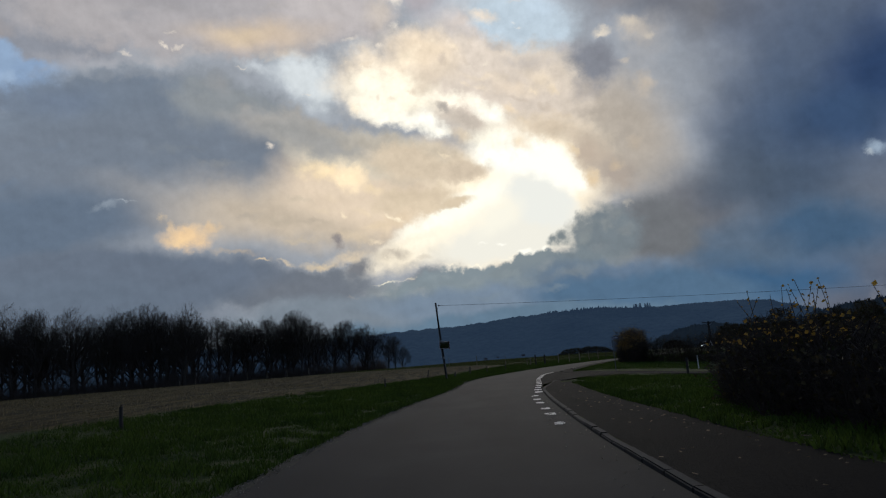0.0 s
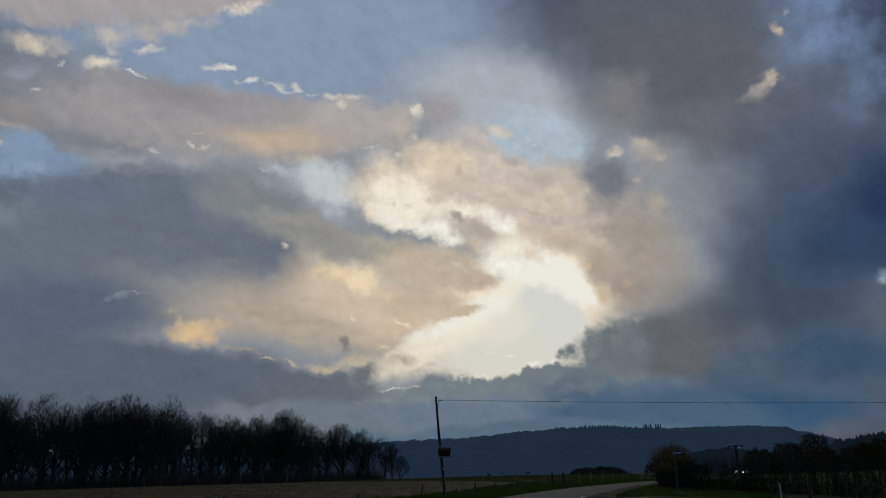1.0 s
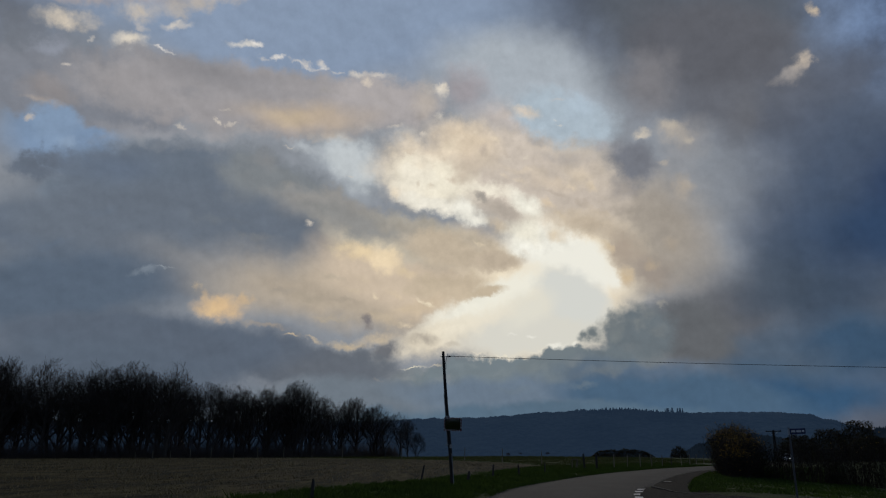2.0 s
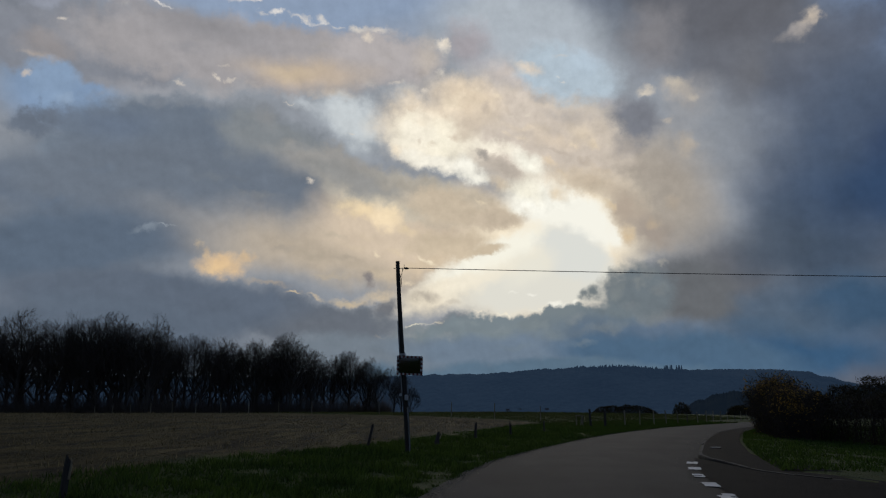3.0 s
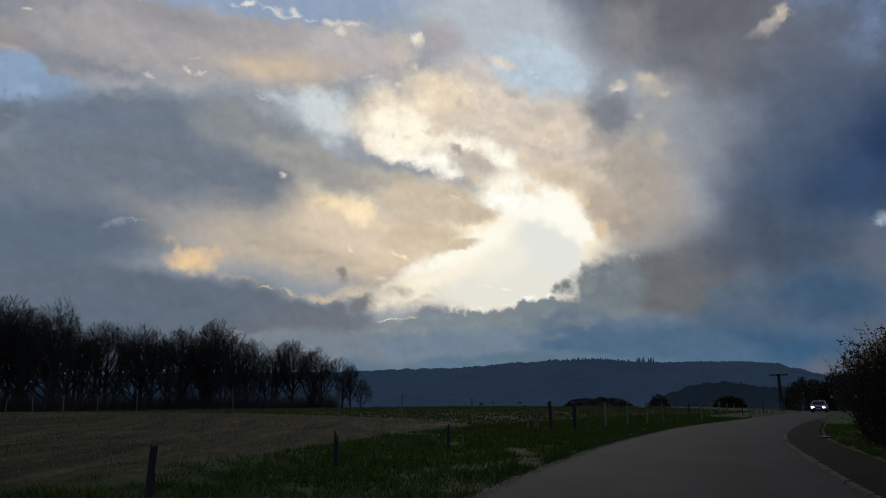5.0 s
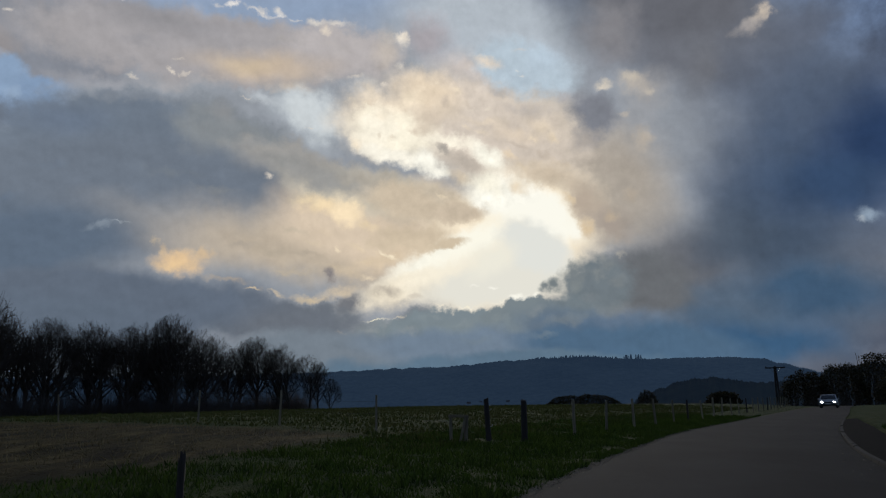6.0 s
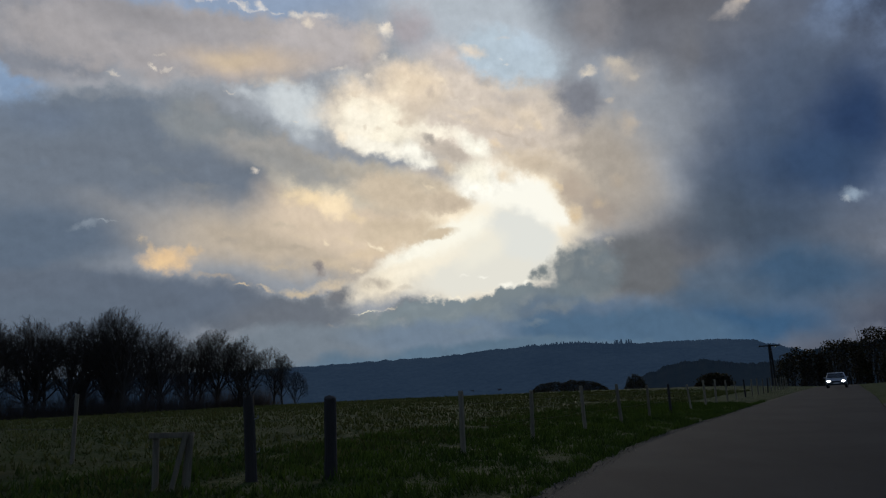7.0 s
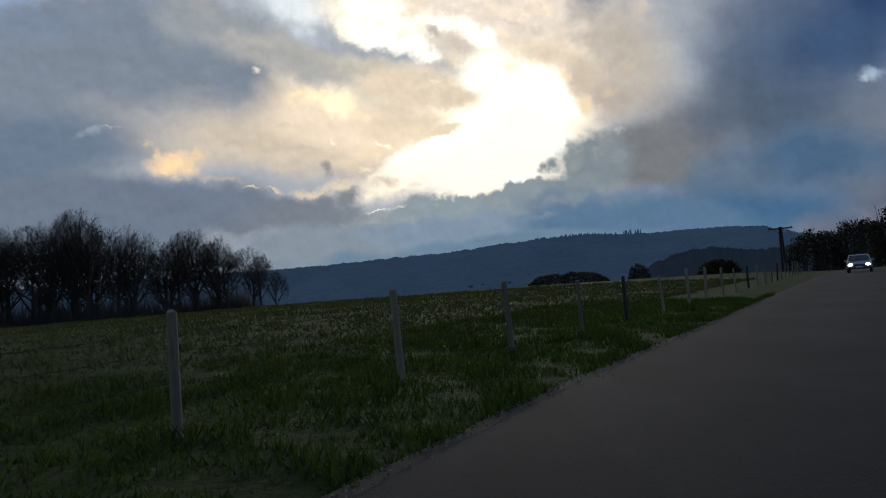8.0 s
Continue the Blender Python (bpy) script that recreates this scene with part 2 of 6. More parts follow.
cloud(0.4, 18.7, 2.3, 1.2, -29, (230, 227, 215), 1, 0.24, "fine")
cloud(1.5, 18.1, 1.1, 1.0, -1, (230, 227, 215), 1, 0.24, "fine")
cloud(2.5, 20.4, 3.7, 0.7, -7, (230, 223, 206), 1, 0.18, "fine")
cloud(5.3, 19.1, 2.5, 1.3, -45, (230, 227, 213), 1, 0.24, "fine")
cloud(3.4, 18.9, 2.2, 1.0, -30, (166, 157, 147), 1, 0.18, "fine")
cloud(1.7, 19.8, 1.0, 0.4, -25, (135, 131, 127), 0.9, 0.12, "fine")
cloud(3.2, 17.6, 2.4, 0.8, -21, (186, 173, 154), 0.9, 0.12, "fine")
cloud(5.1, 21.7, 2.4, 0.5, -10, (205, 191, 172), 0.8, 0.06, "fine")
cloud(7.4, 20.8, 2.8, 0.9, -16, (201, 186, 167), 0.8, 0.06, "fine")
cloud(9.7, 21.1, 2.0, 1.0, -27, (205, 190, 168), 0.7, 0.06, "fine")
cloud(8.9, 22.7, 3.6, 0.9, -11, (168, 162, 158), 0.8, 0.06, "crisp")
cloud(5.7, 26.3, 1.9, 0.7, -17, (208, 195, 179), 1, 0.12, "fine")
cloud(3.7, 25.9, 2.1, 0.8, -2, (185, 175, 167), 0.8, 0.06, "fine")
cloud(8.4, 26.9, 1.1, 0.3, -1, (185, 182, 179), 0.9, 0.06, "fine")
cloud(8.1, 25.5, 0.5, 0.2, -21, (205, 204, 199), 0.77, 0.06, "fine")
cloud(8.4, 25.1, 0.6, 0.1, -4, (208, 205, 199), 0.9, 0.06, "fine")
cloud(14.0, 21.8, 2.9, 2.4, -24, (112, 115, 123), 1, 0.46, "crisp")
cloud(13.0, 20.0, 1.8, 1.1, -5, (145, 140, 138), 0.8, 0.16, "bank")
cloud(15.0, 23.8, 1.2, 0.6, -12, (201, 191, 175), 1, 0.06, "fine")
cloud(17.5, 23.5, 2.2, 1.3, -31, (177, 168, 156), 0.9, 0.06, "fine")
cloud(17.4, 24.0, 1.1, 0.7, -35, (197, 186, 168), 0.8, 0.06, "fine")
cloud(18.5, 22.9, 0.8, 0.5, -7, (201, 191, 174), 0.8, 0.06, "fine")
cloud(16.4, 21.4, 0.9, 0.4, -6, (177, 167, 154), 0.8, 0.06, "fine")
cloud(17.7, 19.6, 1.0, 1.4, -14, (168, 157, 143), 0.8, 0.0, "fine")
cloud(18.6, 22.6, 2.6, 2.8, -8, (145, 140, 136), 0.5, 0.06, "bank")
cloud(27.0, 26.7, 1.8, 1.0, 15, (165, 157, 149), 0.95, 0.06, "crisp")
cloud(27.7, 26.7, 0.9, 0.4, 20, (187, 175, 161), 0.9, 0.06, "fine")
cloud(26.2, 26.2, 2.0, 1.0, 9, (149, 144, 142), 0.9, 0.0, "crisp")
cloud(27.4, 27.0, 0.9, 0.5, 21, (192, 179, 163), 0.8, 0.0, "fine")
cloud(28.8, 30.0, 0.9, 0.5, -47, (200, 183, 159), 0.95, 0.0, "fine")
cloud(29.5, 30.9, 0.4, 0.3, -15, (173, 172, 173), 0.68, 0.0, "fine")
# small white tops along the upper bank
cloud(-13.4, 29.7, 0.9, 0.2, -7, (210, 202, 190), 0.9, 0.12, "fine")
cloud(-12.0, 29.6, 0.8, 0.3, -17, (210, 202, 190), 0.9, 0.12, "fine")
cloud(-10.7, 29.2, 1.0, 0.2, -1, (210, 202, 190), 0.9, 0.12, "fine")
cloud(-16.7, 29.6, 0.8, 0.3, 7, (210, 202, 190), 0.9, 0.12, "fine")
cloud(-8.9, 29.0, 0.9, 0.5, -5, (210, 202, 190), 0.9, 0.12, "fine")
cloud(-1.4, 28.0, 0.6, 1.0, -4, (210, 202, 190), 0.9, 0.12, "fine")
cloud(-1.6, 26.0, 0.7, 0.5, 0, (210, 202, 190), 0.9, 0.12, "fine")
cloud(-18.6, 30.3, 2.2, 0.5, 10, (222, 215, 202), 0.9, 0.12, "fine")
cloud(-17.5, 30.6, 0.9, 0.4, -11, (236, 230, 221), 0.9, 0.12, "fine")
cloud(-15.6, 29.9, 0.8, 0.3, 1, (232, 224, 213), 0.9, 0.12, "fine")
cloud(-24.8, 29.0, 1.3, 0.2, -2, (220, 215, 208), 0.9, 0.12, "fine")
cloud(-31.5, 26.6, 0.6, 0.3, 7, (212, 203, 192), 0.9, 0.12, "fine")
cloud(-30.2, 28.6, 0.4, 0.3, 12, (208, 201, 192), 0.77, 0.12, "fine")
cloud(-13.6, 29.5, 1.7, 0.3, -12, (218, 209, 196), 0.9, 0.12, "fine")
cloud(-11.9, 29.3, 0.7, 0.3, 4, (222, 215, 204), 0.9, 0.12, "fine")
cloud(-7.1, 29.0, 2.0, 0.4, 1, (202, 194, 184), 0.9, 0.12, "fine")
cloud(-8.0, 28.4, 0.8, 0.5, 2, (206, 195, 181), 0.9, 0.12, "fine")
cloud(-1.7, 28.2, 1.1, 0.5, 17, (224, 213, 196), 0.9, 0.12, "fine")
cloud(-23.0, 23.7, 0.8, 0.3, -11, (205, 196, 184), 0.95, 0.12, "fine")
cloud(-19.6, 25.5, 0.7, 0.2, 12, (205, 196, 184), 0.95, 0.12, "fine")
cloud(-19.9, 24.5, 0.6, 0.2, -12, (205, 196, 184), 0.95, 0.12, "fine")
cloud(-18.9, 24.5, 0.6, 0.2, -12, (205, 196, 184), 0.95, 0.12, "fine")
cloud(-14.3, 23.4, 0.6, 0.1, 5, (205, 196, 184), 0.95, 0.12, "fine")
cloud(-5.8, 25.1, 0.9, 0.3, 6, (205, 196, 184), 0.95, 0.12, "fine")
cloud(-3.1, 24.7, 0.6, 0.2, -22, (205, 196, 184), 0.95, 0.12, "fine")
cloud(-9.1, 21.1, 0.6, 0.1, 8, (205, 196, 184), 0.95, 0.12, "fine")
cloud(-12.5, 17.3, 0.5, 0.5, 3, (205, 196, 184), 0.95, 0.12, "fine")
# small heads and creases in the heaps
cloud(-4.7, 22.7, 1.0, 0.6, 19, (230, 222, 202), 0.8, 0.12, "fine")
cloud(-3.5, 22.4, 0.9, 0.5, -8, (228, 216, 195), 0.8, 0.12, "fine")
cloud(-4.0, 20.0, 1.4, 0.5, -18, (230, 225, 211), 0.8, 0.12, "fine")
cloud(-5.5, 20.3, 0.7, 0.8, 1, (227, 213, 190), 0.8, 0.12, "fine")
cloud(-1.8, 22.1, 0.8, 0.6, 0, (230, 222, 202), 0.8, 0.12, "fine")
cloud(-2.6, 20.6, 0.5, 0.3, 0, (194, 180, 161), 0.68, 0.12, "fine")
cloud(-3.7, 20.9, 0.4, 0.4, 1, (187, 175, 158), 0.68, 0.12, "fine")
cloud(-0.7, 21.2, 0.7, 0.5, -28, (192, 178, 161), 0.8, 0.12, "fine")
cloud(-1.4, 22.6, 0.5, 0.4, 0, (201, 185, 165), 0.68, 0.12, "fine")
cloud(1.2, 24.6, 0.9, 0.4, -10, (223, 209, 188), 0.8, 0.12, "fine")
cloud(2.8, 24.1, 0.8, 0.4, -15, (219, 204, 181), 0.8, 0.12, "fine")
cloud(-0.3, 24.2, 0.7, 0.5, -0, (225, 209, 186), 0.8, 0.12, "fine")
cloud(1.8, 23.4, 0.7, 0.6, -1, (177, 165, 152), 0.8, 0.12, "fine")
cloud(3.7, 23.1, 1.0, 0.4, -11, (185, 173, 159), 0.8, 0.12, "fine")
cloud(4.6, 21.1, 1.6, 0.3, -13, (216, 200, 175), 0.8, 0.12, "fine")
cloud(6.5, 21.7, 1.2, 0.4, -10, (187, 175, 159), 0.8, 0.12, "fine")
cloud(7.8, 19.9, 1.3, 0.4, -17, (172, 160, 147), 0.8, 0.12, "fine")
cloud(9.0, 20.6, 0.8, 0.4, -32, (212, 196, 172), 0.8, 0.12, "fine")
cloud(10.6, 20.3, 0.7, 0.6, -13, (207, 191, 167), 0.8, 0.12, "fine")
cloud(9.9, 19.1, 1.1, 0.5, -23, (172, 159, 144), 0.8, 0.12, "fine")
cloud(6.9, 19.0, 1.1, 0.5, -31, (203, 185, 159), 0.8, 0.12, "fine")
cloud(8.0, 18.0, 1.1, 0.4, -27, (192, 175, 150), 0.8, 0.12, "fine")
cloud(11.2, 18.3, 1.2, 0.5, -18, (177, 163, 145), 0.8, 0.12, "fine")
cloud(4.2, 22.7, 0.6, 0.3, -2, (208, 198, 183), 0.8, 0.12, "fine")
cloud(5.6, 22.8, 0.5, 0.3, -2, (210, 200, 184), 0.68, 0.12, "fine")
cloud(-4.3, 23.4, 0.8, 0.3, 10, (203, 189, 170), 0.8, 0.12, "fine")
cloud(-6.1, 23.5, 0.4, 0.2, 2, (205, 191, 172), 0.68, 0.12, "fine")
cloud(11.6, 23.3, 1.2, 0.5, 4, (154, 149, 149), 0.8, 0.12, "fine")
cloud(6.6, 24.0, 1.6, 0.5, -8, (168, 163, 160), 0.8, 0.12, "fine")
cloud(-10.4, 13.4, 2.0, 0.5, -13, (170, 160, 143), 0.75, 0.09, "fine")
cloud(-8.6, 12.6, 1.5, 0.4, -8, (192, 177, 154), 0.75, 0.09, "fine")
cloud(-5.5, 12.2, 1.2, 0.5, -29, (201, 184, 158), 0.75, 0.09, "fine")
cloud(-9.3, 11.5, 2.0, 0.4, -4, (156, 146, 132), 0.75, 0.09, "fine")
cloud(-4.6, 10.9, 1.5, 0.4, 10, (205, 187, 159), 0.75, 0.09, "fine")
cloud(-10.3, 10.2, 2.5, 0.4, -4, (177, 163, 140), 0.75, 0.09, "fine")
cloud(-4.2, 13.6, 1.1, 0.6, -29, (205, 187, 159), 0.75, 0.09, "fine")
cloud(-12.1, 11.8, 2.5, 0.6, -3, (159, 149, 134), 0.75, 0.09, "fine")
cloud(-7.8, 13.4, 0.9, 0.5, -18, (194, 178, 156), 0.75, 0.09, "fine")
cloud(-1.9, 14.3, 2.0, 0.6, -10, (176, 164, 147), 0.75, 0.09, "fine")
cloud(-14.3, 12.2, 1.9, 0.5, 2, (148, 141, 132), 0.75, 0.09, "fine")
cloud(-4.6, 9.8, 1.3, 0.3, 10, (218, 202, 174), 0.75, 0.09, "fine")
cloud(-10.5, 15.8, 1.2, 0.4, -7, (187, 175, 154), 0.75, 0.09, "fine")
cloud(-28.4, 22.2, 1.3, 0.5, 20, (123, 127, 134), 0.6, 0.03, "crisp")
cloud(-25.2, 23.6, 1.3, 0.4, 4, (159, 156, 156), 0.6, 0.03, "crisp")
cloud(-27.7, 23.0, 1.7, 0.4, -0, (135, 137, 143), 0.6, 0.03, "crisp")
cloud(-21.3, 23.3, 1.9, 0.4, 4, (150, 149, 152), 0.6, 0.03, "crisp")
cloud(-17.1, 24.2, 1.5, 0.4, 2, (172, 165, 159), 0.6, 0.03, "crisp")
cloud(-16.0, 27.1, 2.5, 0.6, 6, (132, 131, 135), 0.6, 0.03, "crisp")
cloud(-22.4, 26.3, 2.8, 0.9, 4, (126, 127, 133), 0.6, 0.03, "crisp")
cloud(-26.4, 25.2, 2.2, 0.7, 2, (132, 132, 136), 0.6, 0.03, "crisp")
cloud(-11.9, 27.5, 2.1, 0.6, 4, (150, 146, 143), 0.6, 0.03, "crisp")
cloud(-8.0, 24.9, 1.1, 0.6, -6, (177, 171, 165), 0.6, 0.03, "crisp")
cloud(-7.2, 27.4, 1.6, 0.7, -6, (166, 160, 156), 0.6, 0.03, "crisp")
cloud(-4.3, 26.7, 1.1, 0.6, 1, (168, 162, 158), 0.6, 0.03, "crisp")
cloud(-17.8, 21.2, 2.9, 0.6, 1, (106, 113, 120), 0.6, 0.03, "crisp")
cloud(-24.0, 20.1, 3.2, 0.6, 7, (94, 105, 118), 0.6, 0.03, "crisp")
cloud(-11.5, 18.8, 2.5, 0.5, -12, (123, 126, 126), 0.6, 0.03, "crisp")
cloud(-28.3, 17.1, 2.5, 0.5, 13, (99, 111, 126), 0.6, 0.03, "crisp")
cloud(-19.7, 17.3, 3.8, 0.6, 2, (108, 115, 122), 0.6, 0.03, "crisp")
cloud(-30.5, 14.4, 2.4, 0.6, 13, (90, 104, 122), 0.6, 0.03, "crisp")
cloud(-16.7, 16.3, 2.9, 0.5, -1, (123, 125, 126), 0.6, 0.03, "crisp")
cloud(-12.5, 21.1, 1.3, 0.6, -20, (108, 114, 120), 0.6, 0.03, "crisp")
# the opening
cloud(6.5, 11.9, 10.2, 6.9, 23, (227, 214, 190), 1, 0.51, "crisp")
cloud(6.6, 15.7, 4.2, 2.4, -12, (230, 228, 217), 1, 0.46, "fine")
cloud(9.7, 14.4, 4.2, 2.2, -38, (230, 228, 217), 1, 0.46, "fine")
cloud(5.2, 17.0, 2.2, 1.4, -21, (230, 225, 208), 1, 0.18, "fine")
cloud(1.9, 11.4, 8.0, 1.8, 25, (230, 227, 213), 1, 0.46, "fine")
cloud(-1.4, 8.9, 7.0, 1.7, 13, (216, 205, 184), 1, 0.24, "fine")
cloud(5.7, 9.3, 8.4, 2.7, 6, (208, 206, 196), 1, 0.51, "fine")
cloud(8.7, 11.9, 3.9, 2.4, -30, (205, 206, 200), 1, 0.55, "fine")
cloud(5.1, 10.9, 3.6, 1.8, 28, (216, 213, 200), 1, 0.26, "soft")
cloud(0.4, 9.8, 5.9, 1.3, 21, (227, 219, 200), 0.9, 0.12, "fine")
cloud(12.0, 13.2, 0.8, 1.1, 32, (230, 228, 217), 1, 0.18, "fine")
cloud(5.2, 9.0, 0.8, 0.3, -1, (230, 228, 218), 0.95, 0.18, "fine")
cloud(3.9, 9.0, 0.5, 0.2, -1, (230, 228, 218), 0.68, 0.12, "fine")
# beige spurs that reach into the opening
cloud(-0.5, 15.5, 6.4, 2.0, -11, (185, 171, 151), 1, 0.55, "crisp")
cloud(2.7, 14.7, 3.2, 1.0, 3, (183, 169, 150), 1, 0.46, "fine")
cloud(-1.4, 12.7, 4.6, 1.5, 3, (188, 173, 151), 1, 0.51, "crisp")
cloud(1.7, 12.3, 2.4, 0.6, 3, (190, 175, 152), 1, 0.46, "fine")
cloud(-3.2, 11.2, 3.8, 1.0, 12, (194, 177, 153), 0.95, 0.24, "fine")
cloud(0.8, 16.4, 2.3, 1.0, -20, (179, 168, 151), 0.9, 0.18, "fine")
cloud(1.4, 16.1, 0.8, 0.3, -15, (218, 202, 174), 0.8, 0.06, "fine")
# brown cloud beside the opening
cloud(10.2, 17.4, 4.4, 1.7, -17, (185, 171, 152), 1, 0.24, "crisp")
cloud(13.0, 15.3, 3.0, 2.0, -36, (165, 152, 138), 1, 0.27, "crisp")
cloud(14.6, 13.3, 2.6, 2.2, -24, (150, 140, 131), 1, 0.24, "crisp")
cloud(12.9, 13.2, 0.9, 1.1, 17, (197, 175, 142), 0.8, 0.06, "fine")
cloud(14.9, 13.9, 1.0, 0.6, 16, (177, 160, 136), 0.7, 0.06, "fine")
cloud(7.7, 16.6, 1.3, 0.8, -22, (205, 185, 156), 0.8, 0.06, "fine")
cloud(11.7, 15.4, 1.1, 0.4, -43, (205, 184, 150), 0.8, 0.06, "fine")
cloud(16.4, 15.3, 0.9, 0.9, -5, (163, 151, 136), 0.7, 0.06, "fine")
# the low bank in front of the opening
cloud(-3.4, 4.4, 4.4, 2.6, 8, (123, 130, 134), 1, 0.83, "puff")
cloud(-0.8, 6.5, 1.8, 1.2, -0, (112, 118, 124), 1, 0.55, "fine")
cloud(2.5, 4.8, 7.5, 2.8, -3, (112, 123, 129), 1, 0.86, "puff")
cloud(7.7, 5.7, 4.6, 2.6, 11, (110, 120, 125), 1, 0.86, "puff")
cloud(-3.9, 6.6, 1.9, 0.1, 9, (230, 222, 197), 0.9, 0.12, "fine")
cloud(-2.2, 6.9, 0.7, 0.1, -0, (227, 213, 184), 0.8, 0.12, "fine")
cloud(0.9, 7.5, 1.0, 0.1, -0, (218, 209, 190), 0.8, 0.12, "fine")
cloud(3.1, 7.5, 1.6, 0.1, -5, (230, 222, 200), 0.9, 0.12, "fine")
cloud(5.6, 7.6, 1.6, 0.1, 9, (230, 223, 204), 0.9, 0.12, "fine")
cloud(7.2, 8.0, 1.2, 0.4, 7, (230, 228, 217), 1, 0.24, "fine")
cloud(8.8, 8.2, 0.8, 0.3, 10, (230, 228, 217), 1, 0.18, "fine")
cloud(17.2, 8.5, 4.7, 3.8, -12, (94, 97, 101), 1, 0.46, "bank")
cloud(13.5, 8.6, 3.7, 3.0, 5, (101, 110, 116), 1, 0.64, "puff")
cloud(11.9, 9.7, 1.5, 1.3, -2, (110, 117, 120), 1, 0.46, "puff")
cloud(14.4, 10.2, 1.4, 1.1, -13, (115, 120, 122), 1, 0.24, "puff")
cloud(9.9, 8.8, 1.3, 1.0, 8, (106, 114, 117), 1, 0.46, "puff")
cloud(12.3, 10.6, 1.2, 0.6, 7, (145, 146, 142), 0.7, 0.06, "fine")
cloud(10.8, 9.7, 0.6, 0.7, 28, (143, 144, 140), 0.7, 0.06, "fine")
cloud(13.6, 10.8, 1.1, 0.5, -23, (135, 137, 135), 0.6, 0.06, "fine")
cloud(15.4, 10.8, 0.7, 0.4, -13, (177, 171, 158), 0.7, 0.06, "fine")
cloud(11.1, 6.3, 4.0, 2.7, 16, (101, 111, 117), 1, 0.55, "puff")
cloud(-6.3, 7.7, 2.3, 1.2, 22, (106, 108, 113), 1, 0.46, "puff")
cloud(-8.5, 6.3, 4.9, 2.0, 4, (101, 107, 114), 1, 0.46, "crisp")
cloud(-3.0, 8.7, 1.7, 0.7, -5, (159, 151, 140), 0.9, 0.18, "fine")
cloud(-0.8, 8.3, 0.9, 0.3, -0, (177, 169, 156), 0.8, 0.12, "fine")
cloud(-6.5, 5.5, 0.8, 0.2, -15, (194, 176, 149), 0.9, 0.06, "fine")
cloud(-9.1, 5.2, 0.7, 0.2, 11, (159, 149, 138), 0.8, 0.06, "fine")
cloud(-13.7, 6.8, 11.2, 2.2, -5, (95, 101, 110), 1, 0.55, "crisp")
cloud(-23.0, 7.9, 13.6, 2.5, -3, (87, 97, 111), 1, 0.56, "soft")
cloud(-28.2, 4.5, 16.3, 4.3, 1, (86, 97, 111), 1, 0.51, "soft")
cloud(-7.6, 3.7, 14.4, 2.2, -0, (106, 116, 126), 1, 0.56, "soft")
cloud(3.8, 4.3, 12.3, 1.8, -2, (102, 117, 133), 1, 0.46, "soft")
cloud(14.2, 5.2, 9.0, 2.3, -5, (82, 100, 120), 0.95, 0.36, "soft")
cloud(6.9, 5.7, 2.2, 0.8, -1, (112, 123, 129), 0.7, 0.16, "bank")
cloud(10.8, 6.1, 2.6, 0.9, 8, (112, 120, 124), 0.7, 0.16, "bank")
cloud(14.3, 7.1, 2.5, 0.9, -2, (115, 120, 123), 0.6, 0.16, "bank")
cloud(22.5, 5.7, 6.1, 1.8, -3, (70, 89, 109), 0.9, 0.36, "soft")
cloud(25.0, 4.0, 8.6, 2.4, -2, (53, 82, 111), 1, 0.26, "soft")
cloud(16.5, 3.7, 11.2, 2.3, -3, (70, 94, 117), 1, 0.56, "soft")
cloud(4.7, 2.3, 18.7, 1.5, -1, (83, 104, 122), 1, 0.56, "soft")
cloud(23.8, 12.1, 5.4, 4.4, -6, (66, 78, 93), 0.8, 0.16, "soft")
cloud(0.3, 6.6, 1.2, 0.4, -0, (128, 136, 138), 0.6, 0.06, "fine")
cloud(3.0, 6.3, 1.5, 0.4, -1, (123, 132, 136), 0.6, 0.06, "fine")
cloud(5.9, 6.4, 1.3, 0.4, 9, (126, 135, 138), 0.6, 0.06, "fine")
cloud(8.7, 7.0, 1.2, 0.5, 14, (125, 131, 133), 0.6, 0.06, "fine")
cloud(-1.4, 5.6, 1.3, 0.4, 5, (132, 137, 140), 0.6, 0.06, "fine")
cloud(-4.1, 5.6, 1.5, 0.4, 8, (135, 140, 142), 0.6, 0.06, "fine")
cloud(11.8, 8.7, 0.9, 0.7, 18, (121, 127, 127), 0.6, 0.06, "fine")
cloud(13.6, 9.5, 0.9, 0.6, -3, (128, 132, 131), 0.6, 0.06, "fine")
cloud(12.8, 7.8, 1.2, 0.6, -2, (114, 120, 124), 0.6, 0.06, "fine")
cloud(15.2, 9.0, 1.0, 0.7, -3, (119, 123, 124), 0.6, 0.06, "fine")
cloud(10.9, 7.9, 0.8, 0.5, 18, (126, 131, 131), 0.6, 0.06, "fine")
cloud(3.8, 4.9, 2.5, 0.5, -1, (108, 121, 130), 0.6, 0.06, "fine")
cloud(9.1, 5.1, 1.9, 0.4, 2, (106, 118, 127), 0.6, 0.06, "fine")
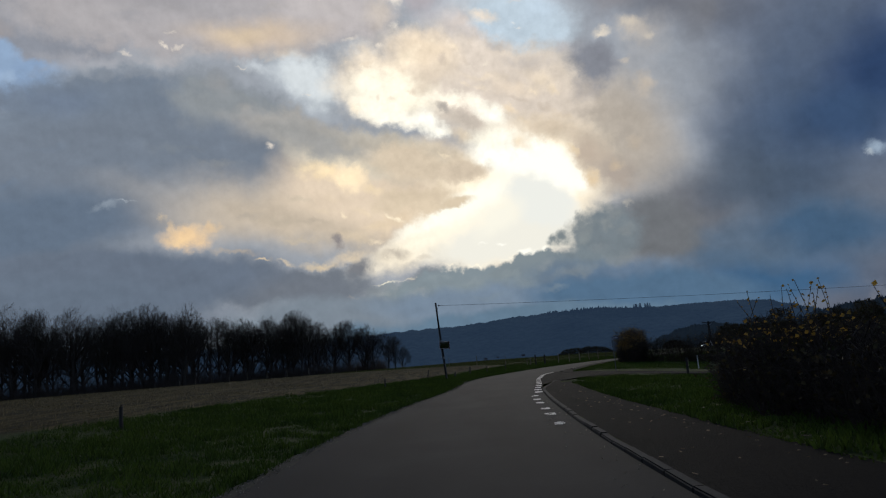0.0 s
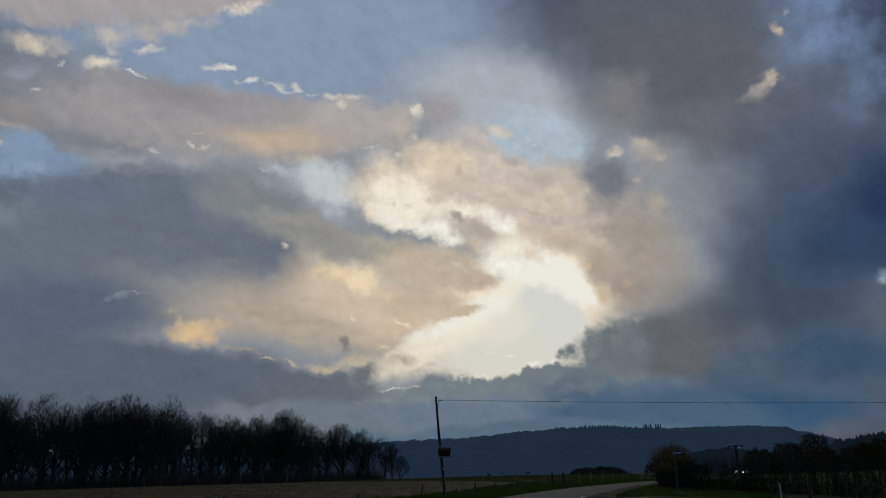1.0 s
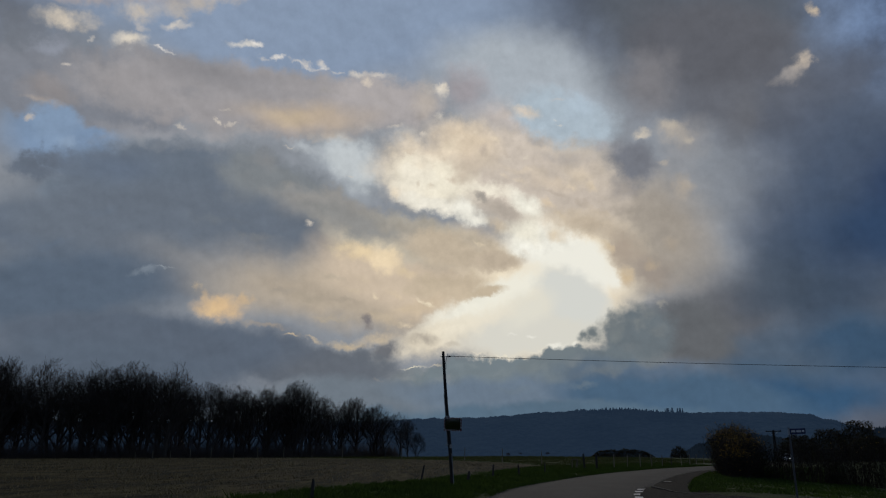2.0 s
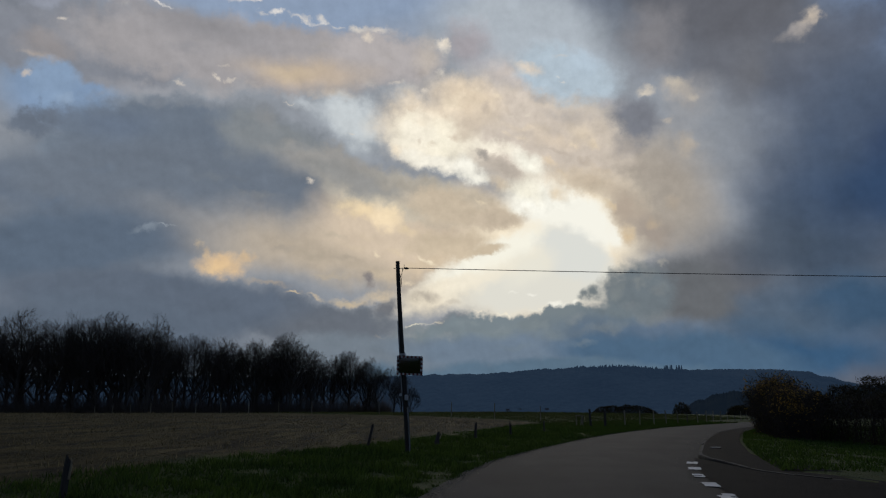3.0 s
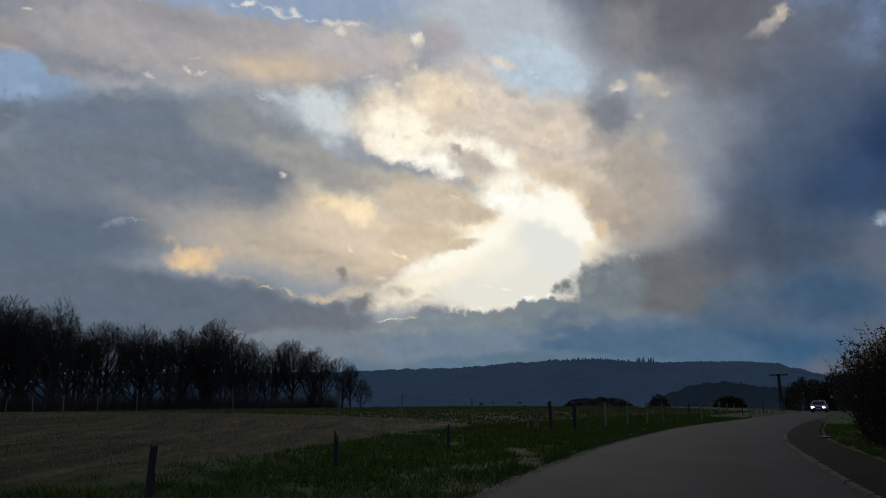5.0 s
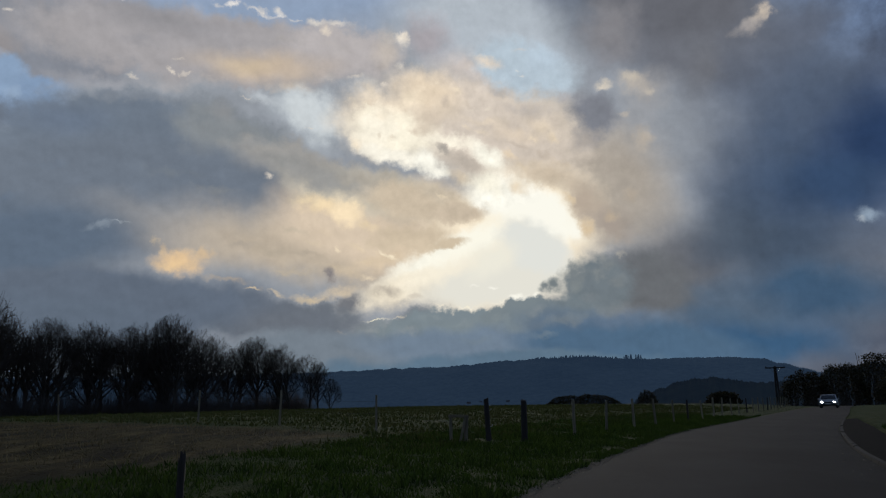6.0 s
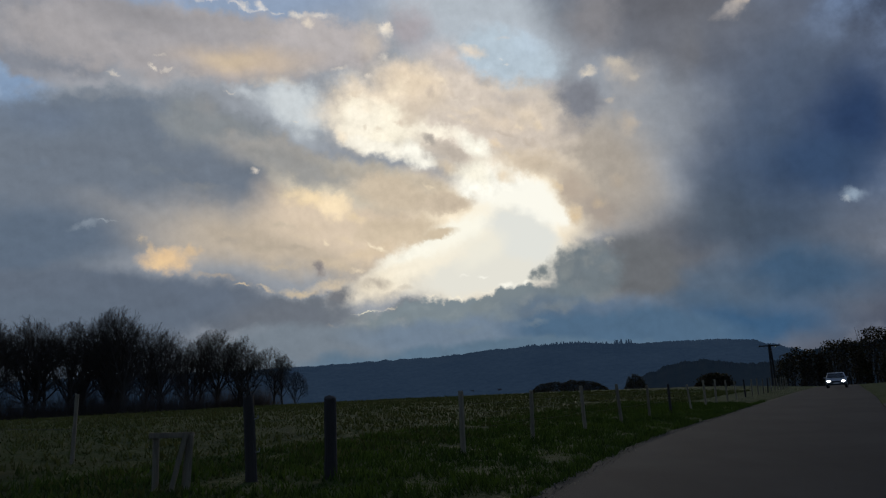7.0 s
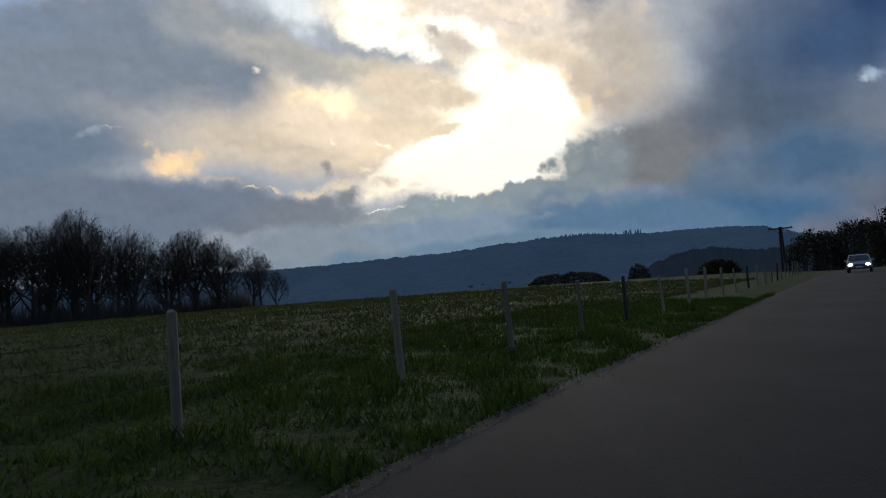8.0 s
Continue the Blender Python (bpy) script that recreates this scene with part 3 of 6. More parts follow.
# orange lights in the grey
cloud(-18.8, 10.7, 2.5, 1.3, -0, (207, 178, 140), 1, 0.29, "fine")
cloud(-19.9, 11.4, 0.5, 0.8, 29, (187, 165, 136), 0.95, 0.12, "fine")
cloud(-20.5, 12.2, 0.4, 0.4, 4, (177, 162, 140), 0.77, 0.12, "fine")
cloud(-17.0, 11.4, 1.0, 0.6, 23, (194, 169, 136), 0.9, 0.06, "fine")
cloud(-19.2, 10.4, 1.6, 0.6, 3, (214, 185, 142), 0.8, 0.0, "fine")
cloud(-15.5, 9.6, 2.9, 0.4, -8, (166, 151, 133), 0.8, 0.06, "fine")
cloud(-13.3, 8.8, 1.0, 0.2, -6, (196, 176, 145), 0.9, 0.06, "fine")
cloud(-11.7, 8.6, 1.3, 0.3, -17, (207, 186, 152), 0.95, 0.06, "fine")
cloud(-9.2, 8.2, 2.2, 0.5, -5, (197, 178, 147), 0.9, 0.06, "fine")
cloud(-6.8, 8.7, 2.5, 0.7, 12, (205, 186, 156), 0.8, 0.06, "fine")
cloud(-7.8, 15.4, 3.5, 1.3, -20, (219, 198, 163), 1, 0.18, "crisp")
cloud(-6.2, 14.9, 1.8, 1.5, -38, (227, 207, 174), 1, 0.18, "fine")
cloud(-8.7, 15.7, 1.4, 0.5, -13, (219, 200, 167), 0.8, 0.06, "fine")
cloud(-4.9, 14.0, 0.9, 0.7, -29, (210, 191, 159), 0.8, 0.06, "fine")
cloud(-3.0, 11.5, 1.5, 0.3, -34, (227, 214, 188), 0.9, 0.06, "fine")
cloud(-7.1, 12.1, 0.5, 0.3, -24, (221, 205, 177), 0.77, 0.06, "fine")
cloud(-6.4, 10.2, 2.0, 0.7, -19, (192, 175, 149), 0.7, 0.06, "fine")
cloud(-7.5, 10.0, 0.7, 0.8, 11, (112, 108, 110), 1, 0.12, "fine")
cloud(-7.6, 9.4, 0.6, 0.4, 1, (123, 117, 115), 0.8, 0.06, "fine")
cloud(-22.9, 13.4, 1.2, 0.2, 9, (177, 185, 190), 0.9, 0.06, "fine")
cloud(-24.4, 13.0, 1.7, 0.4, 14, (121, 131, 142), 0.8, 0.06, "fine")
cloud(32.6, 12.1, 1.2, 0.7, -18, (137, 153, 169), 0.9, 0.06, "fine")
cloud(32.2, 11.8, 0.5, 0.4, -8, (161, 171, 179), 0.8, 0.06, "fine")
# light and dark within the clouds: relief turned to the sun, broad and fine
def relief(scale, step, detail, gain):
    to_sun = (math.sin(radians(SUN_AZ)) * step, 0.0, math.sin(radians(SUN_EL)) * step)
    a = wnoise(heading, scale, detail, 0.6).outputs["Fac"]
    b = wnoise(wvec("ADD", heading, to_sun), scale, detail, 0.6).outputs["Fac"]
    return wmath("MULTIPLY", wmath("SUBTRACT", a, b), gain)


def within(az, el, turn, wide, high, inner):
    """1 inside an oval of the sky, 0 outside."""
    n = wt.nodes.new("ShaderNodeMapping")
    n.vector_type = "TEXTURE"
    wt.links.new(FIELDS["fine"], n.inputs[0])
    n.inputs[1].default_value, n.inputs[2].default_value, n.inputs[3].default_value = (az, el, 0), (0, 0, radians(turn)), (wide, high, 9)
    return wrange(wvec("LENGTH", n.outputs[0]), 1.0, inner)


to_sun = (math.sin(radians(SUN_AZ)) * 0.012, 0.0, math.sin(radians(SUN_EL)) * 0.05)
billow = wmath("MULTIPLY", wmath("SUBTRACT", heads(wvec("ADD", curled, to_sun), 42, 3), heap), 0.34)
lit = wmath("ADD", relief(9, 0.05, 6, 0.5), relief(30, 0.03, 6, 0.32))
heaped = wmath("ADD", wmath("MULTIPLY", within(4, 20, -15, 16, 9, 0.5), 0.9), 0.3)
lit = wmath("ADD", lit, wmath("MULTIPLY", billow, heaped))
open_sky = within(7.4, 11.2, 24, 9.0, 4.5, 0.75)      # the clear sky in the gap is even
# rain hangs in faint upright streaks under the dark masses
strands = wrange(wnoise(wvec("MULTIPLY", heading, (1, 1, 0.12)), 26, 4, 0.5).outputs["Fac"], 0.3, 0.7, -0.07, 0.07, False)
lit = wmath("ADD", lit, wmath("MULTIPLY", strands, within(31, 14, 0, 18, 17, 0.4)))
mottle = wmath("ADD", wmath("MULTIPLY", lit, wmath("SUBTRACT", 1.0, open_sky)), 1.0)
shade = wnode("ShaderNodeVectorMath", operation="SCALE")
wt.links.new(sky, shade.inputs[0])
wt.links.new(mottle, shade.inputs["Scale"])
background = wt.nodes.new("ShaderNodeBackground")
background.inputs["Strength"].default_value = SKY
wt.links.new(shade.outputs[0], background.inputs["Color"])
sky_out = wt.nodes.new("ShaderNodeOutputWorld")
wt.links.new(background.outputs[0], sky_out.inputs[0])

sun = new("sun", bpy.data.lights.new("sun", "SUN"))
sun.data.energy, sun.data.angle, sun.data.color = 0.35, radians(12), (1.0, 0.93, 0.82)
sun.matrix_world = look((0, 0, 60), (-40 * math.sin(radians(SUN_AZ)), -40 * math.cos(radians(SUN_AZ)), 60 - 40 * math.tan(radians(SUN_EL))))

# ---------------------------------------------------------------- materials
def nodes_of(name):
    m = bpy.data.materials.new(name)
    m.use_nodes = True
    t = m.node_tree
    return m, t, t.nodes["Principled BSDF"]


def surface(name, colours, rough=0.8, scale=4.0, fine=40.0, bump=0.3, depth=0.01, metal=0.0, spread=0.0, stretch=(1, 1, 1), gloss=0.5, island=False, through=0.0):
    """A material of two or three colours mixed by broad and fine noise, with fine relief. spread: how far pieces differ in tone."""
    m, t, p = nodes_of(name)
    link = t.links.new
    tc = t.nodes.new("ShaderNodeTexCoord")
    mp = t.nodes.new("ShaderNodeMapping")
    mp.inputs["Scale"].default_value = stretch
    link(tc.outputs["Object"], mp.inputs[0])
    big, small = t.nodes.new("ShaderNodeTexNoise"), t.nodes.new("ShaderNodeTexNoise")
    for n, s, d in ((big, scale, 5), (small, fine, 4)):
        n.inputs["Scale"].default_value, n.inputs["Detail"].default_value, n.inputs["Roughness"].default_value = s, d, 0.6
        link(mp.outputs[0], n.inputs["Vector"])
    mix = t.nodes.new("ShaderNodeMath")
    mix.operation = "MULTIPLY_ADD"
    mix.inputs[1].default_value = 0.6
    half = t.nodes.new("ShaderNodeMath")
    half.operation = "MULTIPLY"
    half.inputs[1].default_value = 0.4
    link(small.outputs["Fac"], half.inputs[0])
    link(big.outputs["Fac"], mix.inputs[0])
    link(half.outputs[0], mix.inputs[2])
    ramp = t.nodes.new("ShaderNodeValToRGB")
    e = ramp.color_ramp.elements
    e[0].position, e[1].position = 0.36, 0.64
    e[0].color, e[1].color = (*colours[0], 1), (*colours[-1], 1)
    if len(colours) > 2:
        k = e.new(0.5)
        k.color = (*colours[1], 1)
    link(mix.outputs[0], ramp.inputs[0])
    out = ramp.outputs[0]
    if spread:
        if island:
            src = t.nodes.new("ShaderNodeNewGeometry").outputs["Random Per Island"]
        else:
            src = t.nodes.new("ShaderNodeObjectInfo").outputs["Random"]
        mr = t.nodes.new("ShaderNodeMapRange")
        mr.inputs[3].default_value, mr.inputs[4].default_value = 1 - spread, 1 + spread
        link(src, mr.inputs[0])
        sc = t.nodes.new("ShaderNodeVectorMath")
        sc.operation = "SCALE"
        link(out, sc.inputs[0])
        link(mr.outputs[0], sc.inputs["Scale"])
        out = sc.outputs[0]
    link(out, p.inputs["Base Color"])
    p.inputs["Roughness"].default_value, p.inputs["Metallic"].default_value = rough, metal
    p.inputs["Specular IOR Level"].default_value = gloss
    if bump:
        b = t.nodes.new("ShaderNodeBump")
        b.inputs["Strength"].default_value, b.inputs["Distance"].default_value = bump, depth
        link(small.outputs["Fac"], b.inputs["Height"])
        link(b.outputs[0], p.inputs["Normal"])
    if through:                       # thin leaves let light pass
        glow = t.nodes.new("ShaderNodeBsdfTranslucent")
        link(out, glow.inputs["Color"])
        both = t.nodes.new("ShaderNodeMixShader")
        both.inputs[0].default_value = through
        link(p.outputs[0], both.inputs[1])
        link(glow.outputs[0], both.inputs[2])
        link(both.outputs[0], t.nodes["Material Output"].inputs[0])
    return m


ASPHALT = surface("asphalt", [(0.0115, 0.0108, 0.0106), (0.026, 0.0243, 0.0235)], 0.93, 0.35, 45, 0.8, 0.01, gloss=0.2)
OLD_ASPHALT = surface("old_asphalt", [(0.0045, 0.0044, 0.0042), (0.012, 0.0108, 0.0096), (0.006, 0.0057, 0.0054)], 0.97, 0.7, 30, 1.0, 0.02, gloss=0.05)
GRASS = surface("grass", [(0.027, 0.053, 0.009), (0.066, 0.103, 0.015)], 0.7, 0.35, 5, 0, spread=0.5, island=True, gloss=0.2, through=0.4)
TURF = surface("turf", [(0.03, 0.06, 0.012), (0.05, 0.09, 0.02), (0.07, 0.085, 0.03)], 0.9, 0.25, 6, 1.0, 0.06, gloss=0.15)
BARK = surface("bark", [(0.045, 0.038, 0.031), (0.095, 0.08, 0.064)], 0.9, 1.5, 14, 0.6, 0.02, stretch=(1, 1, 0.3), gloss=0.2)
HEDGE_TWIGS = surface("hedge_twigs", [(0.032, 0.024, 0.018), (0.065, 0.048, 0.036)], 0.9, 0.8, 9, 0, gloss=0.2)
TWIGS = surface("twigs", [(0.05, 0.041, 0.034), (0.10, 0.078, 0.06)], 0.9, 0.4, 6, 0, gloss=0.2)
POST_WOOD = surface("weathered_post_wood", [(0.15, 0.125, 0.08), (0.32, 0.27, 0.18)], 0.85, 2.5, 30, 0.6, 0.008, stretch=(1, 1, 0.15), spread=0.25)
DARK_WOOD = surface("dark_creosoted_wood", [(0.02, 0.017, 0.014), (0.05, 0.04, 0.032)], 0.8, 2.5, 30, 0.7, 0.01, stretch=(1, 1, 0.12))
PAINT = surface("road_paint", [(0.35, 0.35, 0.34), (0.62, 0.62, 0.6)], 0.7, 2.0, 25, 0.4, 0.004)
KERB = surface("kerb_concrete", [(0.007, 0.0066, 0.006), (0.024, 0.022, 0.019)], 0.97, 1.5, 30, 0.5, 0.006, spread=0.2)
OLD_WIRE = surface("rusty_wire", [(0.03, 0.025, 0.02), (0.07, 0.06, 0.05)], 0.7, 3, 40, 0)
SIGN_POST = surface("dull_grey_steel", [(0.07, 0.072, 0.074), (0.12, 0.122, 0.125)], 0.6, 3, 40, 0.15, 0.002, metal=0.3)
STEEL = surface("galvanised_steel", [(0.35, 0.36, 0.37), (0.5, 0.51, 0.52)], 0.45, 3, 40, 0.15, 0.002, metal=0.8)
BLACK = surface("black_rubber", [(0.01, 0.01, 0.01), (0.02, 0.02, 0.02)], 0.6, 5, 40, 0.1, 0.002)

MEADOW = surface("meadow_grass", [(0.04, 0.06, 0.014), (0.072, 0.084, 0.024), (0.10, 0.098, 0.036)], 0.8, 0.5, 7, 0, spread=0.35, island=True, gloss=0.2, through=0.35)
STRAW = surface("straw", [(0.075, 0.056, 0.022), (0.19, 0.145, 0.06)], 0.8, 0.8, 9, 0, spread=0.4, island=True, gloss=0.2)
LITTER = surface("leaf_litter", [(0.06, 0.038, 0.018), (0.2, 0.145, 0.07)], 0.7, 1.5, 12, 0, spread=0.45, island=True, gloss=0.3)
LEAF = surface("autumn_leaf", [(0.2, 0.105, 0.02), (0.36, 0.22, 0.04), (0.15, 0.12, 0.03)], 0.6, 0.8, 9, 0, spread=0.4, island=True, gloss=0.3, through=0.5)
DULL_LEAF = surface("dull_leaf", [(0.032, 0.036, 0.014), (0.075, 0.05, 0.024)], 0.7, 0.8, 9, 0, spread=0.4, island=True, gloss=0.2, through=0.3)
CREOSOTE_DARK = surface("tarred_pole_wood", [(0.014, 0.011, 0.008), (0.034, 0.026, 0.019)], 0.75, 1.2, 22, 0.8, 0.012, stretch=(1, 1, 0.1))
PVC = surface("grey_conduit", [(0.2, 0.2, 0.19), (0.3, 0.3, 0.28)], 0.55, 2, 25, 0.1, 0.002)
BOX_GREY = surface("weathered_grey_box", [(0.34, 0.34, 0.32), (0.5, 0.5, 0.48)], 0.6, 4, 30, 0.2, 0.003)
SIGN_WHITE = surface("weathered_white", [(0.55, 0.55, 0.53), (0.75, 0.75, 0.73)], 0.5, 3, 30, 0.1, 0.002)
SIGN_RED = surface("faded_red", [(0.12, 0.02, 0.018), (0.2, 0.03, 0.025)], 0.5, 3, 30, 0.1, 0.002)
SIGN_BLUE = surface("sign_dark_blue", [(0.015, 0.025, 0.08), (0.02, 0.035, 0.11)], 0.5, 3, 30, 0.1, 0.002)
CAR_PAINT = surface("silver_paint", [(0.32, 0.33, 0.34), (0.42, 0.43, 0.44)], 0.35, 3, 50, 0.02, 0.001, metal=0.5)
CAR_GLASS = surface("tinted_glass", [(0.01, 0.012, 0.014), (0.015, 0.017, 0.02)], 0.08, 3, 50, 0, gloss=0.7)
RIM = surface("alloy_rim", [(0.3, 0.3, 0.31), (0.4, 0.4, 0.41)], 0.3, 3, 50, 0, metal=0.9)
WALL_PALE = surface("pale_render", [(0.2, 0.195, 0.19), (0.26, 0.255, 0.25)], 0.9, 0.5, 4, 0)
ROOF_TILE = surface("roof_tiles", [(0.04, 0.035, 0.035), (0.06, 0.05, 0.05)], 0.9, 0.5, 4, 0)
MIRROR, mirror_tree, mirror_shader = nodes_of("mirror_glass")
mirror_shader.inputs["Base Color"].default_value = (0.2, 0.2, 0.2, 1)
mirror_shader.inputs["Metallic"].default_value, mirror_shader.inputs["Roughness"].default_value = 1.0, 0.2
HEADLAMP, lamp_tree, lamp_shader = nodes_of("lit_headlamp")
lamp_shader.inputs["Emission Color"].default_value, lamp_shader.inputs["Emission Strength"].default_value = (1.0, 0.97, 0.9, 1), 5.0

# ---------------------------------------------------------------- helpers for building
def mesh_of(name, verts, faces, material=None, smooth=False):
    me = bpy.data.meshes.new(name)
    me.from_pydata(verts, [], faces)
    me.update()
    if material:
        me.materials.append(material)
    if smooth:
        me.shade_smooth()
    return me


def part(name, bm, material, parent=None, label="", smooth=False):
    """Links a bmesh as one mesh object, under a thing or a part."""
    me = bpy.data.meshes.new(name)
    bm.to_mesh(me)
    bm.free()
    if material:
        me.materials.append(material)
    if smooth:
        me.shade_smooth()
    ob = new(name, me)
    if parent:
        ob.parent = parent
    return tagged(ob, label) if label else ob


def tube(bm, points, radii, sides=6, caps=True):
    """A tapered tube along points."""
    rings = []
    for i, p in enumerate(points):
        a = Vector(points[max(i - 1, 0)])
        b = Vector(points[min(i + 1, len(points) - 1)])
        d = (b - a).normalized()
        u = d.orthogonal().normalized()
        v = d.cross(u)
        rings.append([bm.verts.new(Vector(p) + radii[i] * (math.cos(k * math.tau / sides) * u + math.sin(k * math.tau / sides) * v)) for k in range(sides)])
    for r, s in zip(rings, rings[1:]):
        best = min(range(sides), key=lambda k: (r[0].co - s[k].co).length)
        for k in range(sides):
            bm.faces.new((r[k], r[(k + 1) % sides], s[(k + 1 + best) % sides], s[(k + best) % sides]))
    if caps:
        bm.faces.new(rings[0][::-1])
        bm.faces.new(rings[-1])


def box(bm, size, at=(0, 0, 0), turn=(0, 0, 0), bevel=0.0):
    made = bmesh.ops.create_cube(bm, size=1.0, matrix=pose(*at, *turn) @ Matrix.Diagonal((*size, 1)))
    if bevel:
        edges = list({e for v in made["verts"] for e in v.link_edges})
        bmesh.ops.bevel(bm, geom=edges, offset=bevel, segments=2, affect="EDGES", clamp_overlap=True)


# ---------------------------------------------------------------- lie of the land
LEFT_EDGE = [(-60, -2.0), (-15, -2.8), (0, -2.85), (10, -2.68), (16, -2.3), (23, -1.6), (36, 0.25), (48, 1.45), (55, 2.6), (60, 4.0), (68, 6.55), (75, 9.0), (84, 12.6), (91, 15.8), (98.5, 19.4), (111, 26.8), (130, 38.2), (147, 48.5), (200, 80), (320, 150)]
RIGHT_EDGE = [(-60, 2.9), (-15, 2.1), (0, 2.05), (10, 2.3), (18, 2.8), (29.5, 3.85), (36, 4.75), (42, 5.5), (47, 6.3), (51, 7.1), (55, 8.15), (60, 9.7), (67, 12.0), (72, 13.8), (77.5, 15.9), (83, 18.1), (88, 20.4), (93.5, 23.2), (98.7, 26.0), (104, 29.0), (123, 40.3), (145, 53.0), (200, 85.5), (320, 155.5)]


def edge_curve(table):
    ys, xs = np.array([p[0] for p in table], float), np.array([p[1] for p in table], float)
    slope = np.gradient(xs, ys)

    def at(y):
        y = np.clip(np.asarray(y, float), ys[0], ys[-1])
        i = np.clip(np.searchsorted(ys, y) - 1, 0, len(ys) - 2)
        w = ys[i + 1] - ys[i]
        t = (y - ys[i]) / w
        a, b, c, d = 2 * t**3 - 3 * t**2 + 1, t**3 - 2 * t**2 + t, -2 * t**3 + 3 * t**2, t**3 - t**2
        return a * xs[i] + b * w * slope[i] + c * xs[i + 1] + d * w * slope[i + 1]
    return at


road_left, road_right = edge_curve(LEFT_EDGE), edge_curve(RIGHT_EDGE)


def smooth01(x):
    x = np.clip(x, 0, 1)
    return x * x * (3 - 2 * x)


def right_fall(x, y):
    """How far the land on the right of the lane falls away from it."""
    d = (np.asarray(x, float) - road_right(y)) * 0.9
    share = smooth01((np.asarray(y, float) - 4) / 22) * (1 - smooth01((np.asarray(y, float) - 75) / 30))
    return share * np.interp(d, [0, 2.5, 5, 10, 30, 120, 400], [0, 0, -0.14, -0.6, -2.2, -5, -12])


def ground_height(x, y):
    """Height of the land: a level road, a field that swells up on its left, a valley beyond."""
    x, y = np.asarray(x, float), np.asarray(y, float)
    left = (road_left(y) - x) * 0.9
    right = (x - road_right(y)) * 0.9
    h = np.interp(left, [0, 1.2, 3, 5, 9.5, 15, 19, 33, 60, 110, 400], [-0.02, 0.03, 0.1, 0.2, 0.55, 0.8, 0.9, 1.1, 1.05, 0.3, -8])
    h = np.where(left > 0, h, np.interp(right, [0, 0.3, 4, 12, 40, 120, 400], [-0.03, 0.02, 0.06, 0.05, 0.1, 0.3, -2]) + right_fall(x, y))
    h = np.where((left <= 0) & (right <= 0), -0.06, h)
    far = np.hypot(x, y - 60)
    fall = smooth01((y - 140) / 500) * 14 + smooth01((far - 500) / 1500) * 40
    return h - fall


def sample_lines(a, b, near, far_step):
    """Grid lines that are close together between a and b and spread out to the horizon."""
    mid = list(np.arange(a, b, near))
    out, s, v = [], near, b
    while v < 4500:
        out.append(v)
        s *= far_step
        v += s
    low, s, v = [], near, a - near
    while v > -4500:
        low.append(v)
        s *= far_step
        v -= s
    return np.array(low[::-1] + mid + out)


def build_ground():
    gx, gy = sample_lines(-40, 60, 0.8, 1.12), sample_lines(-10, 160, 0.8, 1.12)
    X, Y = np.meshgrid(gx, gy)
    Z = ground_height(X, Y)
    lump = np.array([[noise.noise(Vector((x * 0.35, y * 0.35, 0))) for x in gx] for y in gy])
    off = np.maximum(road_left(Y) - X, X - road_right(Y))
    Z = Z + lump * 0.07 * smooth01((off - 0.6) / 3)
    Z = np.where(off < -0.35, Z - 0.25, Z)
    # beds for the side road and the footways
    low = np.interp(X, [4, 5.6, 7.2, 11, 34], [33.5, 36.8, 39.0, 39.8, 38.8])
    high = np.interp(X, [8.2, 8.8, 9.6, 11.3, 14.5, 34], [57.5, 52.4, 49.0, 46.9, 45.8, 44.4])
    side = X - road_right(Y)
    bed = (side > -0.4) & (((X < 35) & (Y > low) & (Y < high)) | ((Y < 36) & (side < 1.7)) | ((Y > 50) & (Y < 112) & (side < 1.5)))
    Z = np.where(bed, np.minimum(Z, right_fall(X, Y) + 0.05) - 0.17, Z)
    n, m = len(gy), len(gx)
    verts = np.stack([X, Y, Z], -1).reshape(-1, 3).tolist()
    faces = [(i * m + j, i * m + j + 1, (i + 1) * m + j + 1, (i + 1) * m + j) for i in range(n - 1) for j in range(m - 1)]
    ob = new("ground", mesh_of("ground", verts, faces, GROUND, True))
    return tagged(ob, "rolling farmland of stubble, meadow and grass verge", "ground", kind="structure")


